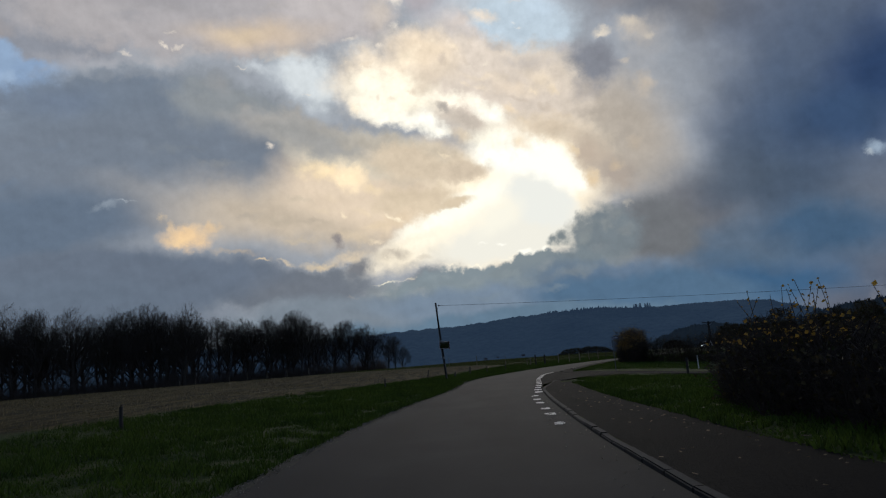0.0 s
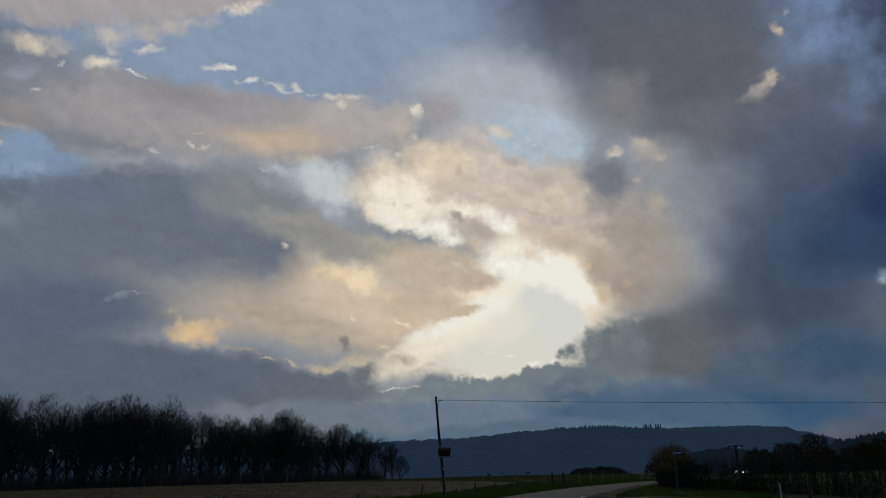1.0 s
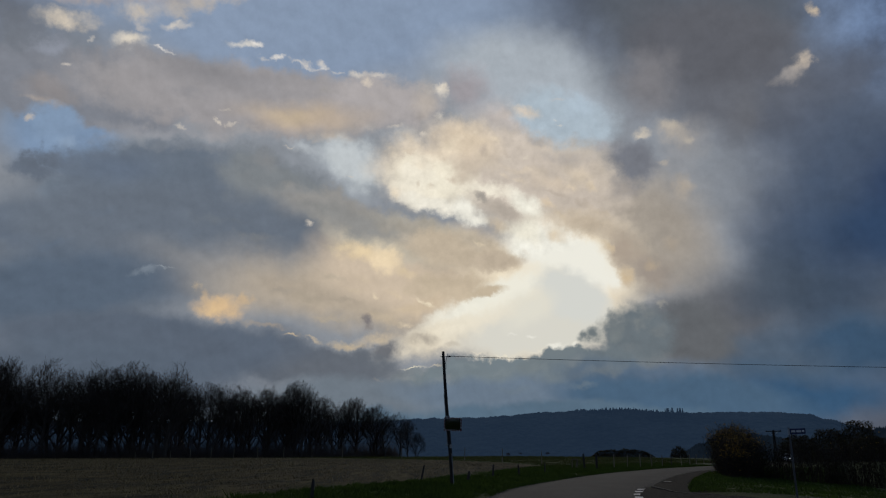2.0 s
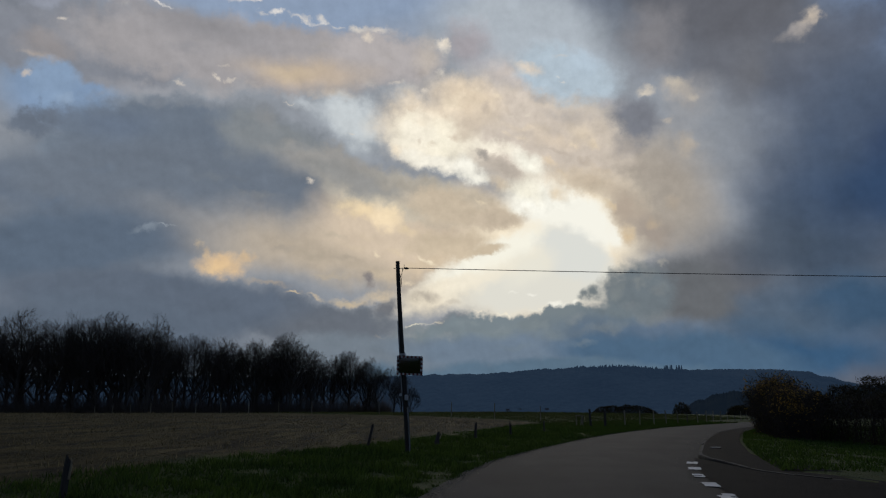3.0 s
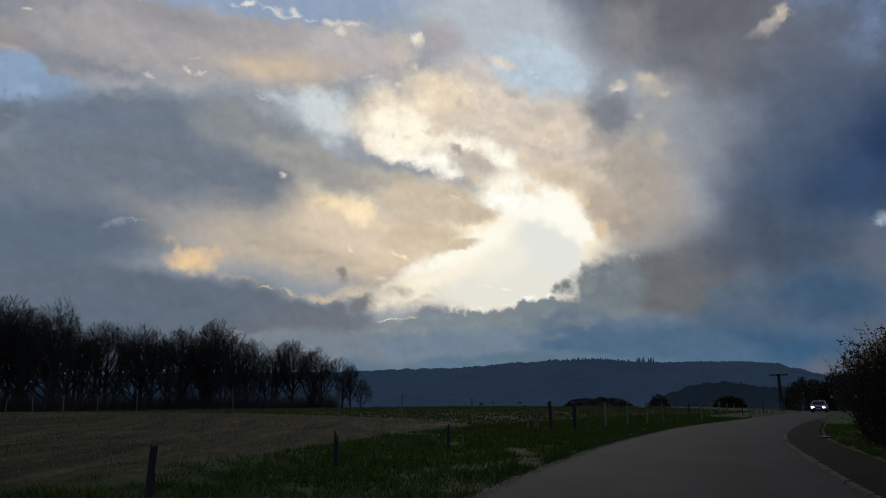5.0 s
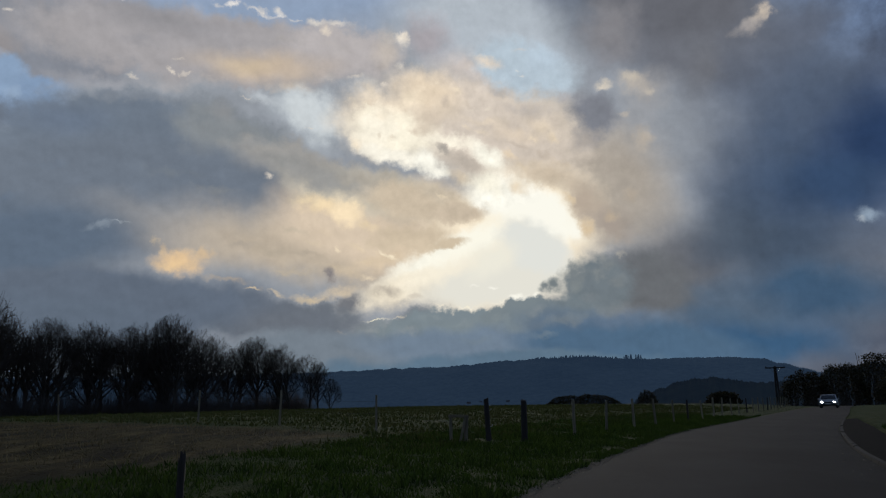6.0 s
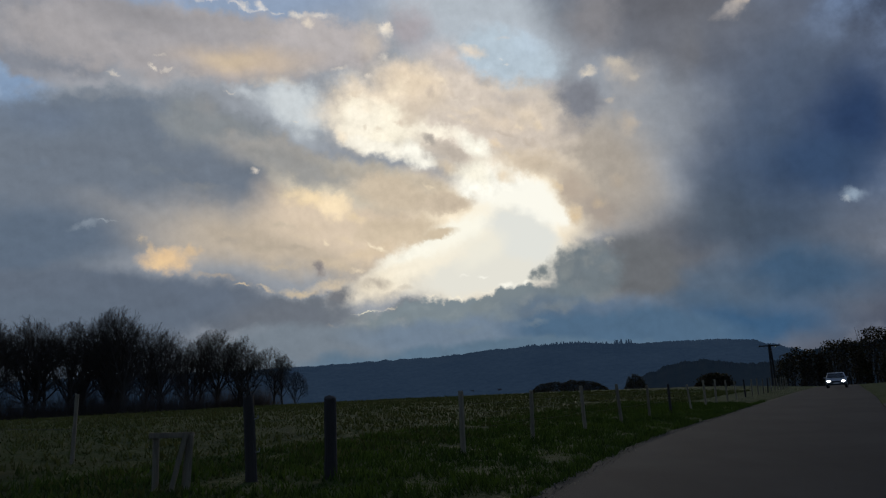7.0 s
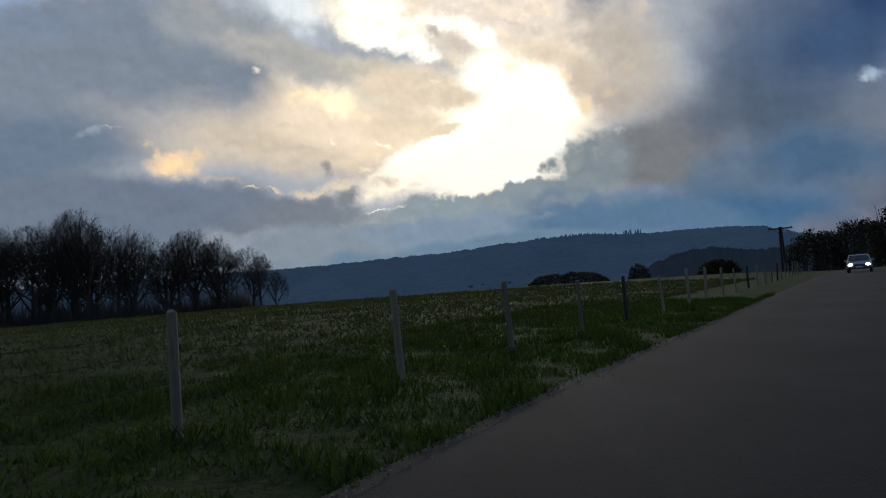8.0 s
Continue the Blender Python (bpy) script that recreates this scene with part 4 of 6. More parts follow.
def ground_material():
    m, t, p = nodes_of("farmland")
    link = t.links.new
    geo = t.nodes.new("ShaderNodeTexCoord")
    pos = geo.outputs["Object"]

    def tex(scale, detail=5, stretch=None):
        n = t.nodes.new("ShaderNodeTexNoise")
        n.inputs["Scale"].default_value, n.inputs["Detail"].default_value, n.inputs["Roughness"].default_value = scale, detail, 0.62
        if stretch:
            mp = t.nodes.new("ShaderNodeMapping")
            mp.inputs["Scale"].default_value = stretch
            mp.inputs["Rotation"].default_value = (0, 0, radians(-16))
            link(pos, mp.inputs[0])
            link(mp.outputs[0], n.inputs["Vector"])
        else:
            link(pos, n.inputs["Vector"])
        return n.outputs["Fac"]

    def ramp(src, stops):
        r = t.nodes.new("ShaderNodeValToRGB")
        e = r.color_ramp.elements
        e[0].position, e[0].color = stops[0][0], (*stops[0][1], 1)
        e[1].position, e[1].color = stops[-1][0], (*stops[-1][1], 1)
        for s, c in stops[1:-1]:
            k = e.new(s)
            k.color = (*c, 1)
        link(src, r.inputs[0])
        return r.outputs[0]

    def blend(fac, a, b):
        n = t.nodes.new("ShaderNodeMix")
        n.data_type = "RGBA"
        link(fac, n.inputs[0])
        link(a, n.inputs[6])
        link(b, n.inputs[7])
        return n.outputs[2]

    meadow = ramp(tex(0.7, 8), [(0.32, (0.026, 0.044, 0.010)), (0.5, (0.056, 0.074, 0.018)), (0.68, (0.084, 0.086, 0.030))])
    stubble = ramp(tex(1.6, 8, (1, 0.16, 1)), [(0.36, (0.028, 0.021, 0.008)), (0.5, (0.074, 0.054, 0.019)), (0.64, (0.16, 0.118, 0.045))])
    crop = t.nodes.new("ShaderNodeAttribute")
    crop.attribute_name = "stubble"
    base = blend(crop.outputs["Fac"], meadow, stubble)
    link(base, p.inputs["Base Color"])
    p.inputs["Roughness"].default_value = 0.95
    p.inputs["Specular IOR Level"].default_value = 0.1
    b = t.nodes.new("ShaderNodeBump")
    b.inputs["Strength"].default_value, b.inputs["Distance"].default_value = 1.0, 0.3
    link(tex(2.4, 9), b.inputs["Height"])
    link(b.outputs[0], p.inputs["Normal"])
    return m


# the fence between stubble and meadow runs from the roadside gate posts up the field
FENCE_LINE = ((11.6, 92.7), (-16.0, 106.4))


def stubble_share(x, y):
    """1 on the stubble field, 0 on grass."""
    off = (road_left(y) - x) * 0.9
    verge = np.interp(y, [0, 25, 45, 60, 75, 95], [8.0, 7.5, 5.5, 4.4, 5.5, 7.5])
    (ax, ay), (bx, by) = FENCE_LINE
    side = (y - ay) * (bx - ax) - (x - ax) * (by - ay)   # positive on the near side of the fence
    return smooth01((off - verge) / 1.2) * smooth01((side / math.hypot(bx - ax, by - ay) - 0.5) / 2)


GROUND = ground_material()
ground = build_ground()
gv = np.empty(len(ground.data.vertices) * 3)
ground.data.vertices.foreach_get("co", gv)
gv = gv.reshape(-1, 3)
crop_share = ground.data.attributes.new("stubble", "FLOAT", "POINT")
wobble = np.array([noise.noise(Vector((x * 0.3, y * 0.3, 5))) for x, y, z in gv]) * 1.2
crop_share.data.foreach_set("value", stubble_share(gv[:, 0] + wobble, gv[:, 1]).astype(np.float32))


def strip(name, ys, left, right, z, material, label, crown=0.0, kind="structure", thick=0.0, category="road"):
    """A sheet of road between two edges given as functions of y."""
    cols = 17
    verts, faces = [], []
    for y in ys:
        a, b = float(left(y)), float(right(y))
        drop = -float(smooth01((y - 140) / 500)) * 14
        for k in range(cols):
            s = k / (cols - 1)
            verts.append((a + (b - a) * s, y, z + drop + crown * (1 - (2 * s - 1) ** 2)))
    for i in range(len(ys) - 1):
        for k in range(cols - 1):
            o = i * cols + k
            faces.append((o, o + 1, o + cols + 1, o + cols))
    ob = new(name, mesh_of(name, verts, faces, material, True))
    lane = ob.data.attributes.new("across", "FLOAT", "POINT")
    lane.data.foreach_set("value", np.tile(np.linspace(0, 1, cols), len(ys)).astype(np.float32))
    return tagged(ob, label, category, kind=kind)


def ragged(edge, amount, seed):
    return lambda y: float(edge(y)) + amount * (noise.noise(Vector((y * 0.9, seed, 0))) + 0.5 * noise.noise(Vector((y * 3.1, seed, 4))))


def wear_tracks(m):
    """Wheel tracks polished darker, a paler crown and long repaired patches, worn into the lane's asphalt."""
    t = m.node_tree
    p = t.nodes["Principled BSDF"]
    old = p.inputs["Base Color"].links[0].from_socket
    lane = t.nodes.new("ShaderNodeAttribute")
    lane.attribute_name = "across"
    ramp = t.nodes.new("ShaderNodeValToRGB")
    e = ramp.color_ramp.elements
    e[0].position, e[0].color = 0.0, (1.25, 1.22, 1.15, 1)
    e[1].position, e[1].color = 1.0, (0.8, 0.8, 0.8, 1)
    for s, v in ((0.1, 1.05), (0.25, 0.9), (0.4, 1.08), (0.55, 1.1), (0.72, 0.88), (0.88, 1.0)):
        k = e.new(s)
        k.color = (v, v, v, 1)
    t.links.new(lane.outputs["Fac"], ramp.inputs[0])
    tc, mp, spots, patch = (t.nodes.new(k) for k in ("ShaderNodeTexCoord", "ShaderNodeMapping", "ShaderNodeTexNoise", "ShaderNodeMapRange"))
    mp.inputs["Scale"].default_value = (0.5, 0.12, 1)
    t.links.new(tc.outputs["Object"], mp.inputs[0])
    t.links.new(mp.outputs[0], spots.inputs["Vector"])
    spots.inputs["Scale"].default_value, spots.inputs["Detail"].default_value = 1.0, 3
    patch.inputs[1].default_value, patch.inputs[2].default_value, patch.inputs[3].default_value, patch.inputs[4].default_value = 0.45, 0.52, 0.85, 1.12
    t.links.new(spots.outputs["Fac"], patch.inputs[0])
    a, b = t.nodes.new("ShaderNodeVectorMath"), t.nodes.new("ShaderNodeVectorMath")
    a.operation, b.operation = "MULTIPLY", "SCALE"
    t.links.new(old, a.inputs[0])
    t.links.new(ramp.outputs[0], a.inputs[1])
    t.links.new(a.outputs[0], b.inputs[0])
    t.links.new(patch.outputs[0], b.inputs["Scale"])
    t.links.new(b.outputs[0], p.inputs["Base Color"])


wear_tracks(ASPHALT)
road = strip("road", list(np.arange(-58, 40, 0.5)) + list(np.arange(40, 150, 0.5)) + list(np.arange(150, 318, 4)), ragged(road_left, 0.1, 1), road_right, 0.0, ASPHALT, "worn grey asphalt country lane bending to one side", 0.03)

# ---------------------------------------------------------------- the far hills
def ridge(name, table, distance, foot, material, label, rough_top, seed, depth=500):
    """A wooded ridge along the horizon: crest heights in degrees by direction, with a sawtooth of treetops."""
    az, el = [a for a, e in table], [e for a, e in table]
    n = int((az[-1] - az[0]) / 0.05)
    rows = []
    rng = random.Random(seed)
    for i in range(n + 1):
        a = az[0] + (az[-1] - az[0]) * i / n
        e = float(np.interp(a, az, el))
        base = 1.35 + distance * math.tan(radians(e)) + rough_top * 1.3 * noise.noise(Vector((a * 1.5, seed, 0)))
        top = base + rough_top * rng.random() * 0.9
        if distance > 2000 and 8.5 < a < 14.8:          # spruces stand up from the crest here
            top += 11 * rng.random() ** 2
        if distance > 2000 and 15.2 < a < 16.5:
            top += 16 * (rng.random() > 0.6)
        if distance < 2000 and a > 28.5:
            top += 4 * rng.random()
        dx, dy = math.sin(radians(a)), math.cos(radians(a))
        col = []
        for s in (0.0, 0.25, 0.5, 0.75, 1.0):
            r = distance - depth * (1 - s)
            z = foot + ((top if s == 1.0 else base) - foot) * smooth01(np.array(s))
            z += 0 if s in (0.0, 1.0) else rough_top * noise.noise(Vector((a * 2, s * 9, seed)))
            col.append((dx * r, 60 + dy * r, float(z)))
        col.append((dx * (distance + 60), 60 + dy * (distance + 60), foot))
        rows.append(col)
    m = len(rows[0])
    verts = [v for r in rows for v in r]
    faces = [(i * m + k, (i + 1) * m + k, (i + 1) * m + k + 1, i * m + k + 1) for i in range(n) for k in range(m - 1)]
    ob = new(name, mesh_of(name, verts, faces, material, False))
    return tagged(ob, label, "hill", kind="structure")


def hazed_woods(name, colours, air, glow):
    """Woods kilometres away; the blue light of the air before them is put in as a glow."""
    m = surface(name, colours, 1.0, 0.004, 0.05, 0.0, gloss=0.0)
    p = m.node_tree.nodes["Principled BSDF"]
    # aerial haze painted as weak blue emission over the wood colours
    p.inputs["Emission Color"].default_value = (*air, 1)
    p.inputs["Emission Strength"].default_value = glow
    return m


FAR_WOODS = hazed_woods("far_woods_haze_glow", [(0.006, 0.012, 0.012), (0.06, 0.066, 0.055)], (0.22, 0.42, 0.80), 0.046)
NEAR_WOODS = hazed_woods("nearer_woods_haze_glow", [(0.018, 0.022, 0.02), (0.035, 0.038, 0.03)], (0.22, 0.42, 0.80), 0.013)
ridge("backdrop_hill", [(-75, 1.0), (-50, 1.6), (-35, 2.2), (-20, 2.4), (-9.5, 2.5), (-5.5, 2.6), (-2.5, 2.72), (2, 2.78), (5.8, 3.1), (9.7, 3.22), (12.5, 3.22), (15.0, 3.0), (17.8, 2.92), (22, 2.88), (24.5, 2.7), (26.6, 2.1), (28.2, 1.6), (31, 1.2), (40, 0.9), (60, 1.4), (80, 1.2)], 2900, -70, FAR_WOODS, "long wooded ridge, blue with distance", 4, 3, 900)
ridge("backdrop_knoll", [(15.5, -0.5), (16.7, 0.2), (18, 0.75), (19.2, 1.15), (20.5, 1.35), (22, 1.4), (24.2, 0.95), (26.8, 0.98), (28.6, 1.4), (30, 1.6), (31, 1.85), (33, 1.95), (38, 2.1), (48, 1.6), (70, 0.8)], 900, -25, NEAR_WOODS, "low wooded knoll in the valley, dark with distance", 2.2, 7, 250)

# ---------------------------------------------------------------- bare trees
def bare_tree(height, spread, seed, counts=(11, 6, 5, 5), clear_stem=0.36):
    """A leafless tree: trunk with limbs, and a crown of ever finer twigs. Returns the thing at the origin."""
    rng = random.Random(seed)
    wood, twigs = bmesh.new(), bmesh.new()
    top = Vector((0, 0, 1))
    crown_w, crown_h = height * 0.27 * spread, height * 0.4

    def grow(start, way, length, radius, level):
        steps = (5, 4, 3, 2, 1)[level]
        pts, rad = [start], [radius]
        p, d = start.copy(), way.copy()
        for i in range(steps):
            bend = 0.06 if level == 0 else 0.08
            d = (d + Vector((rng.gauss(0, bend), rng.gauss(0, bend), rng.gauss(0.05, 0.08)))).normalized()
            p = p + d * length / steps
            pts.append(p.copy())
            rad.append(radius * (1 - 0.6 * (i + 1) / steps))
        tube(wood if level < 2 else twigs, pts, rad, (7, 5, 4, 3, 3)[level], False)
        if level >= 4:
            return
        count, low = counts[level], (clear_stem, 0.28, 0.2, 0.15)[level]
        for k in range(count):
            s = low + (1 - low) * (k + rng.random()) / count
            j = min(int(s * steps), steps - 1)
            at = pts[j].lerp(pts[j + 1], min(s * steps - j, 1))
            axis = (pts[j + 1] - pts[j]).normalized()
            side = axis.orthogonal().normalized()
            side.rotate(Matrix.Rotation(k * 2.4 + rng.random() * 1.2, 3, axis))
            def room(p, d):
                """How far a branch can grow from p along d before it leaves the round crown."""
                q, e = p - Vector((0, 0, height * 0.6)), Vector((d.x / crown_w, d.y / crown_w, d.z / crown_h))
                q = Vector((q.x / crown_w, q.y / crown_w, q.z / crown_h))
                a, b, c = e.dot(e), 2 * q.dot(e), q.dot(q) - 1
                disc = b * b - 4 * a * c
                return max((-b + math.sqrt(disc)) / (2 * a), 0.25) if disc > 0 else 0.25

            if level == 0:
                way2 = (axis * (0.45 + 0.75 * s) + side * rng.uniform(0.5, 1.0)).normalized()
                reach = room(at, way2) * rng.uniform(0.74, 0.9)
            else:
                way2 = (axis * rng.uniform(0.6, 1.0) + side * rng.uniform(0.5, 0.95) + top * 0.08).normalized()
                reach = min(length * rng.uniform(0.52, 0.78) * (1.1 - 0.3 * s), room(at, way2) * rng.uniform(0.8, 1.05))
            grow(at, way2, reach, max(rad[j] * 0.6, (0.11, 0.06, 0.036, 0.026)[level]), level + 1)

    grow(Vector((0, 0, -0.3)), Vector((0, 0, 1)), height * 0.6, height * 0.02, 0)
    thing = new("bare_tree")
    part("trunk", wood, BARK, thing, "dark ridged trunk with limbs")
    part("crown", twigs, TWIGS, thing, "dense leafless twigs")
    return tagged(thing, "tall bare deciduous tree at the wood's edge", "tree", "bare trees of the wood")


def place(x, y, sink=0.0, turn=0.0, size=1.0):
    return pose(x, y, float(ground_height(x, y)) - sink, 0, 0, turn) @ Matrix.Scale(size, 4)


def plant_wood():
    rng = random.Random(11)
    kinds = [bare_tree(24, 0.95, 1), bare_tree(23, 1.1, 2), bare_tree(22, 1.0, 3), bare_tree(25, 0.85, 4), bare_tree(21, 1.2, 5), bare_tree(23, 1.0, 6, (9, 6, 4, 3)), bare_tree(22, 1.1, 7, (9, 6, 4, 3))]
    first = [True] * len(kinds)
    # the edge of the wood: (x, y, kind, size)
    front = [(-13.2, 246, 4, 0.42), (-15.5, 243, 4, 0.56), (-18.5, 247, 1, 0.64), (-25, 246, 0, 0.74), (-39.5, 238, 2, 0.84), (-46, 229, 0, 0.9), (-22, 243, 2, 0.68), (-27, 249, 4, 0.78), (-32, 250, 1, 0.86), (-37, 252, 2, 0.82), (-43.5, 226, 1, 0.95), (-49, 232, 2, 0.84), (-53, 226, 4, 0.92), (-58, 222, 1, 0.82), (-64, 218, 2, 0.85), (-72, 206, 3, 0.92), (-78, 208, 1, 0.86), (-83, 206, 4, 0.88), (-88, 204, 0, 0.86)]
    spots = [(x, y, k, s) for x, y, k, s in front]
    for row, back in ((0, 0), (1, 9), (2, 19), (3, 31), (4, 46)):
        x = -92.0 if row == 0 else -30.0 - 4 * row
        while x > -178:
            y = 204 + (x + 92) * 0.35 if x < -88 else np.interp(x, [-88, -72, -55, -43, -30], [204, 207, 224, 228, 250])
            spots.append((x + rng.uniform(-2, 2), float(y) + back + rng.uniform(-3, 3), rng.randrange(5) if row < 2 else rng.randrange(5, 7), rng.uniform(0.84, 1.0)))
            x -= rng.uniform(5, 8)
    for x, y, k, s in spots:
        z = float(ground_height(x, y))
        s *= float(np.interp(x, [-150, -75, -60, -40], [1.24, 1.2, 1.06, 1.04]))
        m = pose(x, y, z, 0, 0, rng.uniform(0, 360))
        if first[k]:
            kinds[k].matrix_basis = m
            kinds[k].scale = (s, s, s)
            first[k] = False
        else:
            c = copy_thing(kinds[k], m)
            c.scale = (s, s, s)


plant_wood()


def stick_mesh(name, starts, ways, lengths, widths, material, three=True):
    """Many thin upright slivers in one mesh: each a three-sided spike."""
    n = len(starts)
    a = np.asarray(starts, float)
    w = np.asarray(ways, float)
    w /= np.linalg.norm(w, axis=1)[:, None]
    u = np.cross(w, np.array([0.31, 0.72, 0.11]))
    u /= np.linalg.norm(u, axis=1)[:, None]
    v = np.cross(w, u)
    r = np.asarray(widths, float)[:, None]
    tip = a + w * np.asarray(lengths, float)[:, None]
    b1, b2, b3 = a + u * r, a - 0.5 * u * r + 0.87 * v * r, a - 0.5 * u * r - 0.87 * v * r
    if three:
        verts = np.stack([b1, b2, b3, tip], 1).reshape(-1, 3)
        k = np.arange(n) * 4
        tris = np.stack([np.stack([k, k + 1, k + 3], 1), np.stack([k + 1, k + 2, k + 3], 1), np.stack([k + 2, k, k + 3], 1)], 1).reshape(-1, 3)
    else:
        verts = np.stack([b1, a - u * r, tip], 1).reshape(-1, 3)
        k = np.arange(n) * 3
        tris = np.stack([k, k + 1, k + 2], 1)
    me = bpy.data.meshes.new(name)
    me.vertices.add(len(verts))
    me.vertices.foreach_set("co", verts.astype(np.float32).ravel())
    me.loops.add(len(tris) * 3)
    me.loops.foreach_set("vertex_index", tris.astype(np.int32).ravel())
    me.polygons.add(len(tris))
    me.polygons.foreach_set("loop_start", (np.arange(len(tris)) * 3).astype(np.int32))
    me.update(calc_edges=True)
    me.materials.append(material)
    return new(name, me)


def undergrowth():
    rng = np.random.default_rng(5)
    n = 42000
    x = rng.uniform(-185, -20, n)
    y = np.interp(x, [-185, -92, -88, -72, -55, -43, -30, -14], [171, 204, 204, 207, 224, 228, 250, 244]) + rng.exponential(9, n) - 2
    h = rng.gamma(3, 1.3, n) + 1.2
    ways = np.stack([rng.normal(0, 0.35, n), rng.normal(0, 0.35, n), np.ones(n)], 1)
    ob = stick_mesh("undergrowth", np.stack([x, y, ground_height(x, y) - 0.1], 1), ways, h, rng.uniform(0.03, 0.1, n), TWIGS)
    tagged(ob, "tangled dark bare undergrowth along the wood", "undergrowth", kind="stuff")


undergrowth()

# ---------------------------------------------------------------- side road, kerbs, footways
def sheet(name, outline, z, material, label, category, step=0.8):
    """A flat piece of ground cover inside an outline, with a slightly uneven surface."""
    bm = bmesh.new()
    bm.faces.new([bm.verts.new((x, y, 0)) for x, y in outline])
    for axis in (0, 1):
        lo, hi = min(p[axis] for p in outline), max(p[axis] for p in outline)
        v = lo + step
        while v < hi:
            co, no = [0, 0, 0], [0, 0, 0]
            co[axis], no[axis] = v, 1
            bmesh.ops.bisect_plane(bm, geom=bm.verts[:] + bm.edges[:] + bm.faces[:], plane_co=co, plane_no=no)
            v += step
    for v in bm.verts:
        v.co.z = z(v.co.x, v.co.y) + 0.012 * noise.noise(v.co * 0.8)
    bmesh.ops.triangulate(bm, faces=bm.faces[:])
    ob = part(name, bm, material)
    return tagged(ob, label, category, kind="structure")


def along(table, step):
    """Points every step metres along a smooth line through the table."""
    pts = [Vector((*p, 0)) for p in table]
    fine = []
    for i in range(len(pts) - 1):
        a, b, c, d = pts[max(i - 1, 0)], pts[i], pts[i + 1], pts[min(i + 2, len(pts) - 1)]
        for k in range(24):
            t = k / 24
            fine.append(0.5 * ((2 * b) + (c - a) * t + (2 * a - 5 * b + 4 * c - d) * t * t + (3 * b - a - 3 * c + d) * t**3))
    fine.append(pts[-1])
    out, rest = [fine[0]], step
    for p, q in zip(fine, fine[1:]):
        gap = (q - p).length
        while rest <= gap:
            p = p + (q - p) * (rest / gap)
            gap = (q - p).length
            out.append(p.copy())
            rest = step
        rest -= gap
    return out


NEAR_KERB = [(float(road_right(y)) + 0.08, y) for y in range(-14, 34, 4)] + [(5.0, 34.6), (5.6, 37.2), (7.2, 39.4), (11.0, 40.2), (18.0, 40.2), (30.0, 39.4)]
FAR_KERB = [(34.0, 44.0), (22.0, 44.8), (14.5, 45.4), (11.3, 46.5), (9.6, 48.6), (8.7, 51.6), (8.75, 54.6)] + [(float(road_right(y)) + 0.1, y) for y in (58, 62, 67, 72, 77.5, 83, 88, 93.5, 98.7, 104, 112)]


def kerb_line(table, label):
    pts = along(table, 1.0)
    thing = tagged(new("kerb"), label, "kerb", kind="structure")
    bm = bmesh.new()
    box(bm, (0.985, 0.13, 0.3), (0, 0, -0.06), bevel=0.018)
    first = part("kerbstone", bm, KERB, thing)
    rng = random.Random(3)
    for i, (p, q) in enumerate(zip(pts, pts[1:])):
        mid, turn = (p + q) / 2, math.degrees(math.atan2(q.y - p.y, q.x - p.x))
        ob = first if i == 0 else new("kerbstone", first.data)
        ob.parent = thing
        ob.matrix_basis = pose(mid.x, mid.y, float(right_fall(mid.x, mid.y)) - 0.035 + rng.uniform(-0.015, 0.008), rng.uniform(-2, 2), rng.uniform(-0.6, 0.6), turn)


def offset_line(table, by):
    pts = along(table, 1.0)
    out = []
    for i, p in enumerate(pts):
        d = (pts[min(i + 1, len(pts) - 1)] - pts[max(i - 1, 0)]).normalized()
        out.append((p.x + d.y * by, p.y - d.x * by))
    return out


near_inner = offset_line(NEAR_KERB, 0.055)
near_outer = [(x + float(np.interp(y, [-14, 8, 20, 30, 36, 40], [2.4, 1.9, 1.6, 1.4, 0.9, 0.7])), y) if y < 34 and x < 6 else (x + 0.25, y - 0.3) for x, y in near_inner]
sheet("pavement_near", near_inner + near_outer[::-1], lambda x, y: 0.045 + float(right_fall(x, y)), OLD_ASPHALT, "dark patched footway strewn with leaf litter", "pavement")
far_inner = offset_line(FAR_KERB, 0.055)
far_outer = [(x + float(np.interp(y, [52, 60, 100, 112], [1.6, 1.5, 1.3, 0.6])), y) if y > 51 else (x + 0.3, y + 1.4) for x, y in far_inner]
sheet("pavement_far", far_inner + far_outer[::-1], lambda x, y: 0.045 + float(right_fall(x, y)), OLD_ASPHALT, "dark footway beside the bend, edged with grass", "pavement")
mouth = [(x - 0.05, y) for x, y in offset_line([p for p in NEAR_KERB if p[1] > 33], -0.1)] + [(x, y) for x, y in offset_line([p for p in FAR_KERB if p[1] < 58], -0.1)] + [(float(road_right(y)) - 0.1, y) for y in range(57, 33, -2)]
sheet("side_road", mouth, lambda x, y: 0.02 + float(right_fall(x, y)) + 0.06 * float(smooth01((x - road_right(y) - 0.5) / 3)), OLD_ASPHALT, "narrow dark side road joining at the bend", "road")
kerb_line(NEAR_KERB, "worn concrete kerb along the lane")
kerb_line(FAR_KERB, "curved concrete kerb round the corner")


